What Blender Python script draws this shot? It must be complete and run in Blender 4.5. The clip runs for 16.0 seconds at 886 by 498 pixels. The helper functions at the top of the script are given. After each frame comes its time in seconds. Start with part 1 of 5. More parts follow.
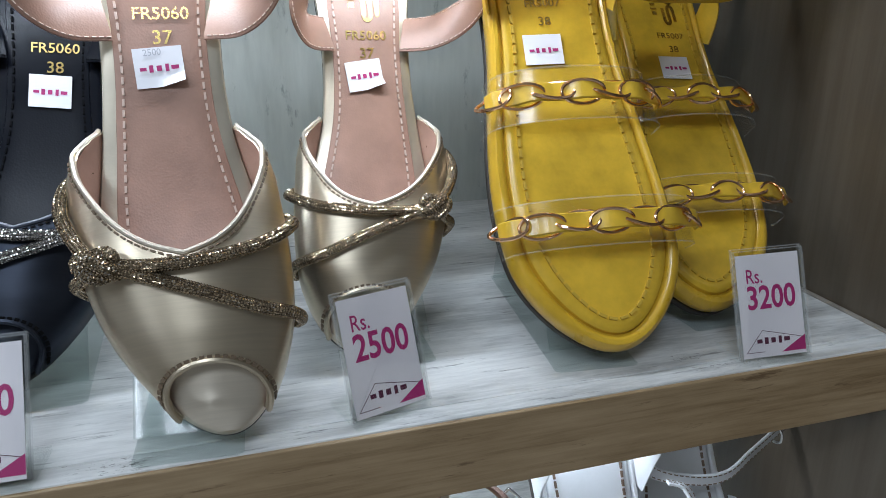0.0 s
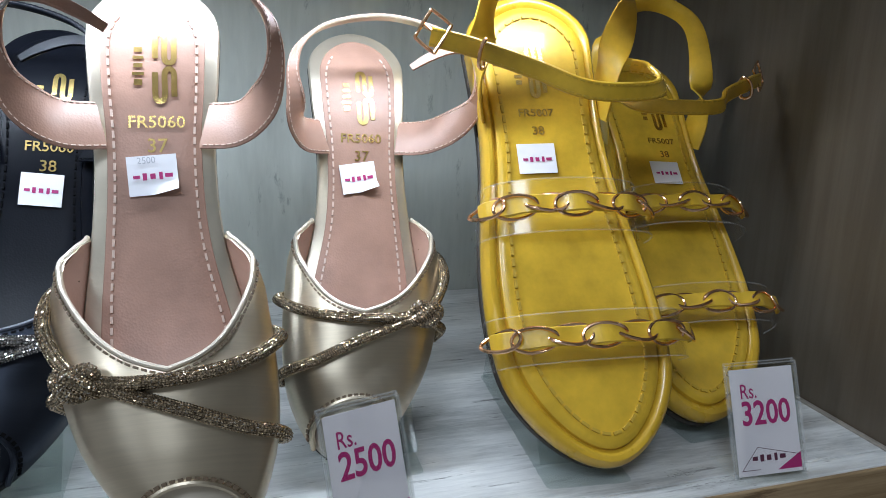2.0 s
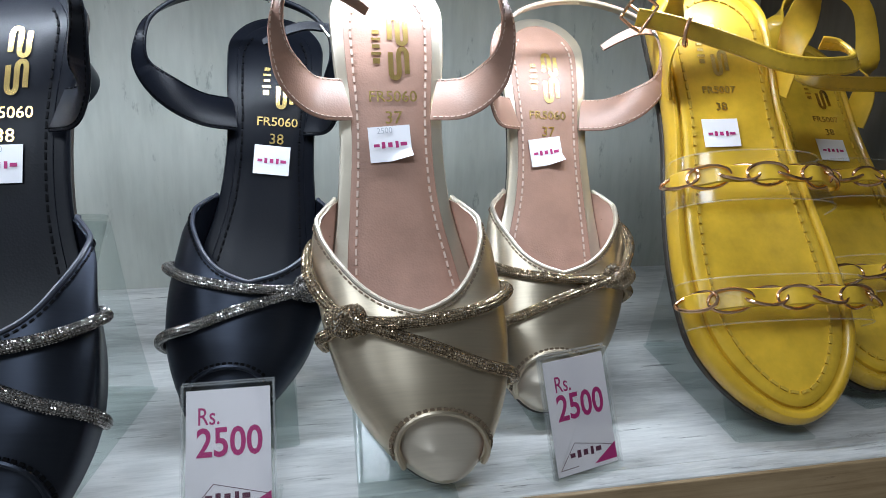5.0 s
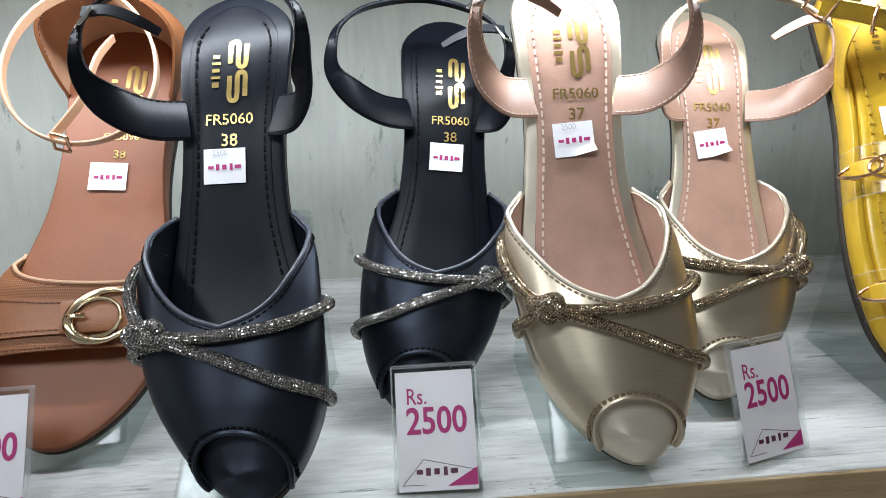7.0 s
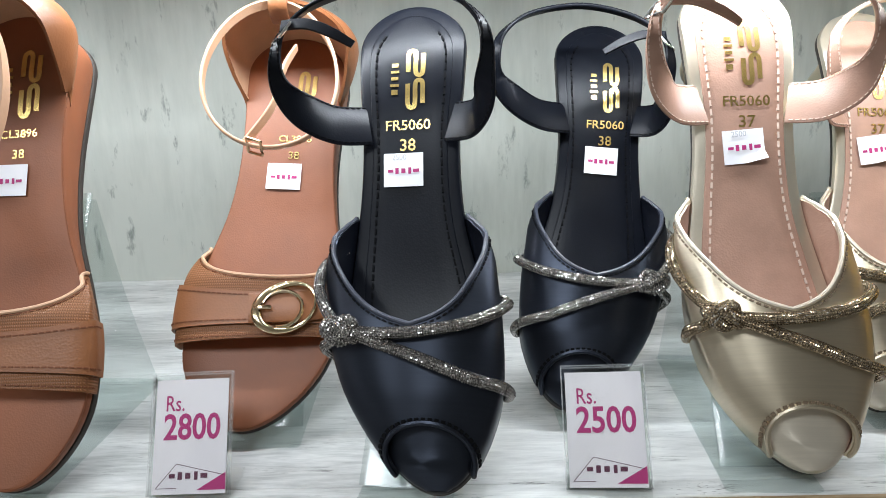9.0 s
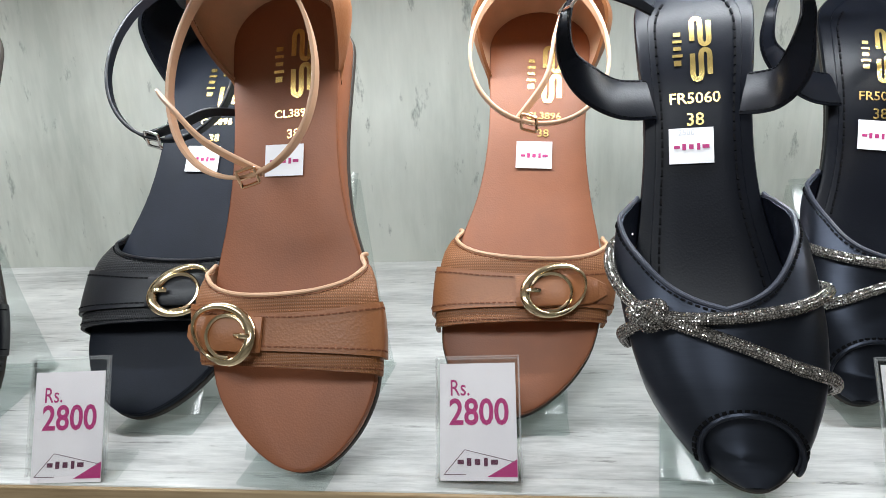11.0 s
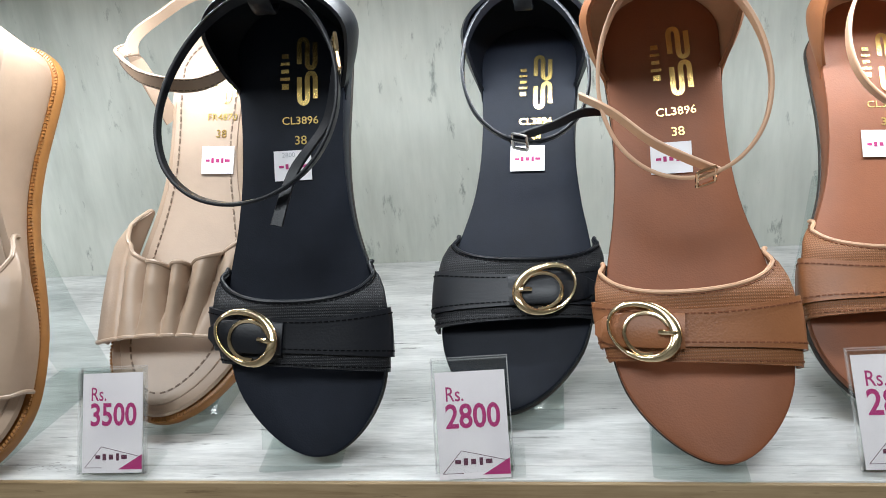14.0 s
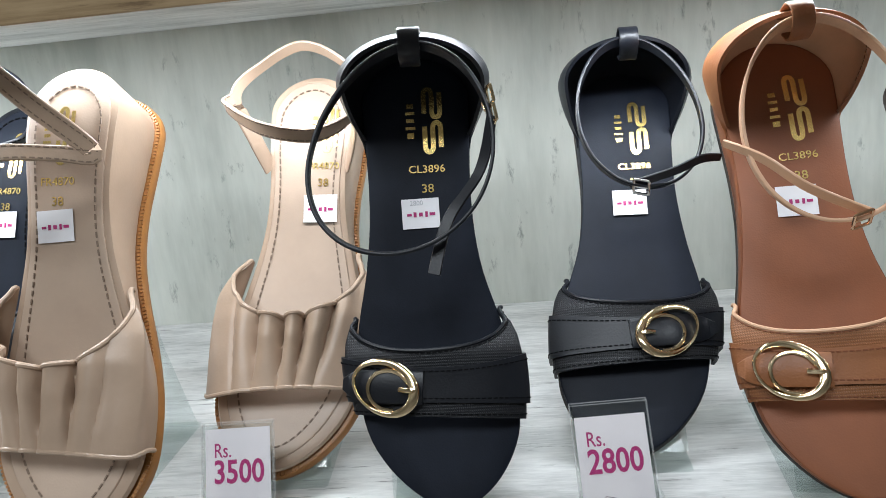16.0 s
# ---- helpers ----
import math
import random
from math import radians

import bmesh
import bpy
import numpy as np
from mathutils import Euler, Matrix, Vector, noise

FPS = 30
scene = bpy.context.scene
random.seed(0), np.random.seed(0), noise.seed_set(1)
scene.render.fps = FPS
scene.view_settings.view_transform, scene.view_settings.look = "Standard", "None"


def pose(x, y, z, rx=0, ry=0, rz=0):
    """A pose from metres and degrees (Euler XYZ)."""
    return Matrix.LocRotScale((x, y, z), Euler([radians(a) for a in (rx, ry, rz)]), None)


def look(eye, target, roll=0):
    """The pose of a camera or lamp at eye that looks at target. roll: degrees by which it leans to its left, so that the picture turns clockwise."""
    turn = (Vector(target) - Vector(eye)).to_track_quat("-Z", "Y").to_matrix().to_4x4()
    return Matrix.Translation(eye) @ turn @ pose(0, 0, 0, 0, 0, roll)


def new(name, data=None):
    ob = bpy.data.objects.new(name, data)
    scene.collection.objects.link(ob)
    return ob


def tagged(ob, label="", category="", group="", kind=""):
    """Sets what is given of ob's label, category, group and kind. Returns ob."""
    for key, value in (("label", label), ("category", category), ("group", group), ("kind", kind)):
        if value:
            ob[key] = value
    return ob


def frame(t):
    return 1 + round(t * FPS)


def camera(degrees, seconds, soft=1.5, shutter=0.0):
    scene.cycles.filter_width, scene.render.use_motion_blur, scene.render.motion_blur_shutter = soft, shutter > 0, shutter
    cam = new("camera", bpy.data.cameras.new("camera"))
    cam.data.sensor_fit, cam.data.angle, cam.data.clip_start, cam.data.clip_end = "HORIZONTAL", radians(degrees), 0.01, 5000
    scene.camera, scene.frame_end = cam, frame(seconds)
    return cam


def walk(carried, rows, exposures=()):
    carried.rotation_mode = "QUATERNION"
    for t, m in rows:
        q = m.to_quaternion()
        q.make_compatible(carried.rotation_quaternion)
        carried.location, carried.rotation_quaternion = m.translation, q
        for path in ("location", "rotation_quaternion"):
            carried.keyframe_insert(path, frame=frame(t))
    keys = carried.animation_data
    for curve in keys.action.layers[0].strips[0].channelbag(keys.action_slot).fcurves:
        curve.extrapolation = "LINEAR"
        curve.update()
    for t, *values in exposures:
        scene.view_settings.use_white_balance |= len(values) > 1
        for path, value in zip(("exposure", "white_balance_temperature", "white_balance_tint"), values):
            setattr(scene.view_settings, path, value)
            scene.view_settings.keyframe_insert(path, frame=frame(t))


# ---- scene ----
cam = camera(62.5, 16.0, 0.6)
PATH = [
    (0, (0.0333, -0.2754, 1.2854), (0.5292, 1.3473, 0.6869), 0.2),
    (0.5, (0.0513, -0.2637, 1.2935), (0.5841, 1.3653, 0.7445), 0.9),
    (1, (0.054, -0.2673, 1.3007), (0.6102, 1.3716, 0.8066), 1.3),
    (1.5, (0.0369, -0.2709, 1.3052), (0.5913, 1.3797, 0.8489), 1.7),
    (2, (0.0342, -0.2646, 1.3052), (0.5706, 1.395, 0.8597), 1.7),
    (2.5, (0.0675, -0.2412, 1.3061), (0.6084, 1.4085, 0.8309), 1.6),
    (3, (0.0981, -0.2439, 1.3061), (0.6642, 1.3923, 0.8129), 1.7),
    (3.5, (0.0711, -0.2664, 1.3187), (0.612, 1.3842, 0.8462), 1.3),
    (4, (0.0009, -0.2862, 1.3061), (0.4626, 1.3932, 0.8516), 0.7),
    (4.2, (-0.0162, -0.2808, 1.2971), (0.4239, 1.404, 0.8417), 0.8),
    (6.3, (-0.0504, -0.2826, 1.2944), (0.2124, 1.4355, 0.8264), 0.1),
    (6.5, (-0.054, -0.2835, 1.2935), (0.189, 1.4355, 0.8201), -0.2),
    (7, (-0.0954, -0.2898, 1.2989), (0.0747, 1.4382, 0.8255), -1.1),
    (7.5, (-0.126, -0.2925, 1.2962), (-0.0396, 1.44, 0.8147), -1.4),
    (8, (-0.1395, -0.2961, 1.2962), (-0.1017, 1.4346, 0.803), -1.2),
    (8.2, (-0.1404, -0.2961, 1.3016), (-0.1179, 1.4346, 0.8084), -1.2),
    (10.3, (-0.1881, -0.3051, 1.3124), (-0.297, 1.422, 0.8183), -2.5),
    (10.5, (-0.2079, -0.3051, 1.3097), (-0.3456, 1.4211, 0.8183), -2.7),
    (11, (-0.2475, -0.2889, 1.307), (-0.4527, 1.4211, 0.785), -3.0),
    (11.5, (-0.2637, -0.2871, 1.3043), (-0.5076, 1.4121, 0.7634), -3.1),
    (12, (-0.2628, -0.2907, 1.3115), (-0.54, 1.4058, 0.7778), -3.3),
    (12.5, (-0.261, -0.3141, 1.343), (-0.5598, 1.3896, 0.8462), -3.4),
    (13, (-0.2619, -0.3222, 1.3502), (-0.5769, 1.3824, 0.8642), -4.0),
    (13.5, (-0.324, -0.3249, 1.334), (-0.6372, 1.3743, 0.8291), -4.7),
    (14, (-0.432, -0.315, 1.3268), (-0.7038, 1.3779, 0.7805), -5.4),
    (14.5, (-0.4896, -0.3123, 1.3232), (-0.7011, 1.386, 0.7643), -5.3),
    (15, (-0.5004, -0.3078, 1.3349), (-0.6768, 1.4013, 0.7985), -5.6),
    (15.5, (-0.5004, -0.3249, 1.3637), (-0.6498, 1.4121, 0.9155), -5.2),
    (16, (-0.522, -0.3258, 1.3385), (-0.6975, 1.4058, 0.8804), -5.6),
]
TONE = [(0.0, -0.36, 5720, 10), (3.0, -0.36, 5620, 10), (4.2, -0.37, 5640, 10), (6.5, -0.25, 6080, 10), (7.5, -0.07, 6120, 10), (11.0, 0.06, 6380, 10), (13.0, 0.06, 6420, 10), (14.5, -0.05, 6260, 10), (16.0, -0.10, 6200, 10)]
walk(cam, [(t, look(eye, target, roll)) for t, eye, target, roll in PATH], TONE)

# ---- world, lamps ----
world = bpy.data.worlds.new("shop_air")
world.use_nodes = True
world.node_tree.nodes["Background"].inputs[0].default_value = (0.9, 0.95, 1.0, 1)
world.node_tree.nodes["Background"].inputs[1].default_value = 0.0
scene.world = world


def area_lamp(name, m, sx, sy, watts, colour):
    data = bpy.data.lights.new(name, "AREA")
    data.shape, data.size, data.size_y, data.energy, data.color = "RECTANGLE", sx, sy, watts, colour
    ob = new(name, data)
    ob.matrix_world = m
    return ob


SHELF, DEPTH, GAP, BOARD, WALL_X, LEFT_X = 1.10, 0.352, 0.27, 0.04, 0.392, -1.70
LED_MID, LED_LONG, LED_Y = -0.69, 1.86, 0.10
for lamp_z, watts in ((SHELF + GAP + BOARD - 0.0285, 6.4), (SHELF - 0.0285, 6.4)):
    area_lamp("shelf_led", pose(LED_MID, LED_Y, lamp_z), LED_LONG, 0.010, watts, (0.92, 0.97, 1.0))
for lamp_x in (-1.6, -0.5):
    area_lamp("ceiling_lamp", pose(lamp_x, -1.3, 2.78, 0, 0, 0), 0.58, 0.58, 22, (0.93, 0.98, 1.0))

# ---- materials ----


def node(nt, kind, **values):
    n = nt.nodes.new(kind)
    for key, value in values.items():
        if isinstance(value, bpy.types.NodeSocket):
            nt.links.new(value, n.inputs[key.replace("_", " ")])
        elif key in ("operation", "blend_type", "data_type", "distance", "feature", "wave_type", "bands_direction"):
            if key == "operation":
                n.operation = value
            elif key == "blend_type":
                n.blend_type = value
            elif key == "feature":
                n.feature = value
            elif key == "bands_direction":
                n.bands_direction = value
        else:
            n.inputs[key.replace("_", " ")].default_value = value
    return n


def coords(nt, scale):
    tc = nt.nodes.new("ShaderNodeTexCoord")
    mp = nt.nodes.new("ShaderNodeMapping")
    mp.inputs["Scale"].default_value = scale
    nt.links.new(tc.outputs["Object"], mp.inputs["Vector"])
    return mp.outputs["Vector"]


def ramp(nt, fac, stops):
    r = nt.nodes.new("ShaderNodeValToRGB")
    while len(r.color_ramp.elements) < len(stops):
        r.color_ramp.elements.new(0.5)
    for e, (at, c) in zip(r.color_ramp.elements, stops):
        e.position, e.color = at, (*c, 1)
    nt.links.new(fac, r.inputs[0])
    return r.outputs[0]


def base(name, colour=(0.5, 0.5, 0.5), rough=0.5, metal=0.0, coat=0.0, spec=0.5):
    m = bpy.data.materials.new(name)
    m.use_nodes = True
    nt = m.node_tree
    b = nt.nodes["Principled BSDF"]
    b.inputs["Base Color"].default_value = (*colour, 1)
    b.inputs["Roughness"].default_value = rough
    b.inputs["Metallic"].default_value = metal
    b.inputs["Coat Weight"].default_value = coat
    b.inputs["Specular IOR Level"].default_value = spec
    return m, nt, b


def bump(nt, b, height, strength, dist=0.001):
    n = nt.nodes.new("ShaderNodeBump")
    n.inputs["Strength"].default_value, n.inputs["Distance"].default_value = strength, dist
    nt.links.new(height, n.inputs["Height"])
    nt.links.new(n.outputs[0], b.inputs["Normal"])
    return n


def leather(name, colour, rough=0.45, grain=900, strength=0.18, vary=0.16, metal=0.0, coat=0.0, stretch=(1, 1, 1), spec=0.5):
    """Fine pebbled grain, with soft blotches in colour and gloss."""
    m, nt, b = base(name, colour, rough, metal, coat, spec)
    v = coords(nt, stretch)
    blot = node(nt, "ShaderNodeTexNoise", Vector=v, Scale=38.0, Detail=5.0, Roughness=0.6)
    dark = tuple(c * (1 - vary) for c in colour)
    light = tuple(min(1, c * (1 + vary)) for c in colour)
    nt.links.new(ramp(nt, blot.outputs["Fac"], [(0.3, dark), (0.7, light)]), b.inputs["Base Color"])
    fine = node(nt, "ShaderNodeTexVoronoi", Vector=v, Scale=float(grain))
    soft = node(nt, "ShaderNodeTexNoise", Vector=v, Scale=grain * 0.13, Detail=4.0)
    mix = node(nt, "ShaderNodeMath", operation="ADD")
    nt.links.new(fine.outputs["Distance"], mix.inputs[0])
    nt.links.new(soft.outputs["Fac"], mix.inputs[1])
    bump(nt, b, mix.outputs[0], strength, 0.0004)
    gloss = node(nt, "ShaderNodeMapRange", Value=blot.outputs["Fac"])
    gloss.inputs[3].default_value, gloss.inputs[4].default_value = rough - 0.07, rough + 0.09
    nt.links.new(gloss.outputs[0], b.inputs["Roughness"])
    return m


def woven(name, colour):
    """Embossed lattice leather for the sandal bands."""
    m, nt, b = base(name, colour, 0.48, spec=0.35)
    v = coords(nt, (1, 1, 1))
    w1 = node(nt, "ShaderNodeTexWave", Vector=v, Scale=300.0, bands_direction="X")
    w2 = node(nt, "ShaderNodeTexWave", Vector=v, Scale=210.0, bands_direction="Y")
    mul = node(nt, "ShaderNodeMath", operation="MULTIPLY")
    nt.links.new(w1.outputs["Fac"], mul.inputs[0])
    nt.links.new(w2.outputs["Fac"], mul.inputs[1])
    dark = tuple(c * 0.74 for c in colour)
    nt.links.new(ramp(nt, mul.outputs[0], [(0.05, dark), (0.45, colour)]), b.inputs["Base Color"])
    bump(nt, b, mul.outputs[0], 0.4, 0.0005)
    return m


def satin(name, colour, metal, rough):
    """Satin metallic leather, brushed across the toe."""
    m, nt, b = base(name, colour, rough, metal)
    b.inputs["Anisotropic"].default_value, b.inputs["Anisotropic Rotation"].default_value = 0.75, 0.25
    tan = nt.nodes.new("ShaderNodeTangent")
    tan.direction_type, tan.axis = "RADIAL", "Y"
    nt.links.new(tan.outputs[0], b.inputs["Tangent"])
    v = coords(nt, (30, 1000, 90))
    fibre = node(nt, "ShaderNodeTexNoise", Vector=v, Scale=1.0, Detail=4.0, Roughness=0.65)
    blot = node(nt, "ShaderNodeTexNoise", Vector=coords(nt, (1, 1, 1)), Scale=26.0, Detail=3.0)
    add = node(nt, "ShaderNodeMath", operation="MULTIPLY")
    nt.links.new(fibre.outputs["Fac"], add.inputs[0])
    nt.links.new(blot.outputs["Fac"], add.inputs[1])
    dark = tuple(c * 0.86 for c in colour)
    nt.links.new(ramp(nt, add.outputs[0], [(0.1, dark), (0.42, colour)]), b.inputs["Base Color"])
    gloss = node(nt, "ShaderNodeMapRange", Value=fibre.outputs["Fac"])
    gloss.inputs[3].default_value, gloss.inputs[4].default_value = rough - 0.06, rough + 0.08
    nt.links.new(gloss.outputs[0], b.inputs["Roughness"])
    bump(nt, b, fibre.outputs["Fac"], 0.11, 0.0003)
    return m


def crystal(name, dark, light):
    """Rows of tiny faceted stones set in a mesh."""
    m, nt, b = base(name, light, 0.25, 0.6)
    cell = node(nt, "ShaderNodeTexVoronoi", Vector=coords(nt, (1, 1, 1)), Scale=1450.0, Randomness=0.8)
    nt.links.new(ramp(nt, cell.outputs["Color"], [(0.15, dark), (0.72, light), (0.88, (0.75, 0.73, 0.69))]), b.inputs["Base Color"])
    inv = node(nt, "ShaderNodeMath", operation="SUBTRACT")
    inv.inputs[0].default_value = 1.0
    nt.links.new(cell.outputs["Distance"], inv.inputs[1])
    bump(nt, b, inv.outputs[0], 0.8, 0.0008)
    return m


def gem(name, dark, light):
    """Cut glass on foil, each stone a shade of its own."""
    m, nt, b = base(name, light, 0.12, 0.85)
    own = nt.nodes.new("ShaderNodeNewGeometry")
    nt.links.new(ramp(nt, own.outputs["Random Per Island"], [(0.0, dark), (0.75, light), (1.0, tuple(min(1, 1.7 * k) for k in light))]), b.inputs["Base Color"])
    return m


def plank(name, low, mid, high, along, crack=(0.12, 0.12, 0.11), rough=0.55, across=70.0, marks=0.63, soft=0.5, run=0.17):
    """Weathered board: streaks along one axis, cloudy wear, and short dark cracks."""
    m, nt, b = base(name, mid, rough)
    tight = [across * 3.2] * 3
    tight["xyz".index(along)] = across * run
    wide = [across * 0.22] * 3
    wide["xyz".index(along)] = across * 0.07
    streak = node(nt, "ShaderNodeTexNoise", Vector=coords(nt, tight), Scale=1.0, Detail=6.0, Roughness=0.65)
    cloud = node(nt, "ShaderNodeTexNoise", Vector=coords(nt, wide), Scale=1.0, Detail=5.0, Roughness=0.6)
    mix = node(nt, "ShaderNodeMath", operation="MULTIPLY")
    nt.links.new(streak.outputs["Fac"], mix.inputs[0])
    mix.inputs[1].default_value = 1 - soft
    half = node(nt, "ShaderNodeMath", operation="MULTIPLY_ADD")
    nt.links.new(cloud.outputs["Fac"], half.inputs[0])
    half.inputs[1].default_value = soft
    nt.links.new(mix.outputs[0], half.inputs[2])
    colour = ramp(nt, half.outputs[0], [(0.36, low), (0.5, mid), (0.62, high)])
    tear = [across * 1.5] * 3
    tear["xyz".index(along)] = 22.0
    flaw = node(nt, "ShaderNodeTexNoise", Vector=coords(nt, tear), Scale=1.0, Detail=7.0, Roughness=0.7)
    mask = node(nt, "ShaderNodeMapRange", Value=flaw.outputs["Fac"])
    mask.inputs[1].default_value, mask.inputs[2].default_value = marks, marks + 0.09
    over = nt.nodes.new("ShaderNodeMix")
    over.data_type = "RGBA"
    nt.links.new(mask.outputs[0], over.inputs[0])
    nt.links.new(colour, over.inputs[6])
    over.inputs[7].default_value = (*crack, 1)
    nt.links.new(over.outputs[2], b.inputs["Base Color"])
    bump(nt, b, half.outputs[0], 0.25, 0.0008)
    return m


def clear(name, rough=0.02, tint=(1, 1, 1), ior=1.49):
    """Thin clear plastic: see-through, with gloss that grows towards the edge of sight."""
    m = bpy.data.materials.new(name)
    m.use_nodes = True
    nt = m.node_tree
    nt.nodes.remove(nt.nodes["Principled BSDF"])
    see = node(nt, "ShaderNodeBsdfTransparent", Color=(*tint, 1))
    shine = node(nt, "ShaderNodeBsdfGlossy", Roughness=rough)
    view = node(nt, "ShaderNodeLayerWeight", Blend=0.5)
    rise = node(nt, "ShaderNodeMath", operation="POWER")
    nt.links.new(view.outputs["Facing"], rise.inputs[0])
    rise.inputs[1].default_value = 3.5
    edge = node(nt, "ShaderNodeMath", operation="MULTIPLY_ADD")
    nt.links.new(rise.outputs[0], edge.inputs[0])
    edge.inputs[1].default_value, edge.inputs[2].default_value = 0.22, (ior - 1) ** 2 / (ior + 1) ** 2
    mix = nt.nodes.new("ShaderNodeMixShader")
    nt.links.new(edge.outputs[0], mix.inputs[0])
    nt.links.new(see.outputs[0], mix.inputs[1])
    nt.links.new(shine.outputs[0], mix.inputs[2])
    nt.links.new(mix.outputs[0], nt.nodes["Material Output"].inputs["Surface"])
    return m


def speckle(name, colour, rough, metal=0.0, scale=120.0, vary=0.12):
    m, nt, b = base(name, colour, rough, metal)
    n1 = node(nt, "ShaderNodeTexNoise", Vector=coords(nt, (1, 1, 1)), Scale=scale, Detail=6.0)
    nt.links.new(ramp(nt, n1.outputs["Fac"], [(0.3, tuple(c * (1 - vary) for c in colour)), (0.7, tuple(min(1, c * (1 + vary)) for c in colour))]), b.inputs["Base Color"])
    bump(nt, b, n1.outputs["Fac"], 0.08, 0.0005)
    return m


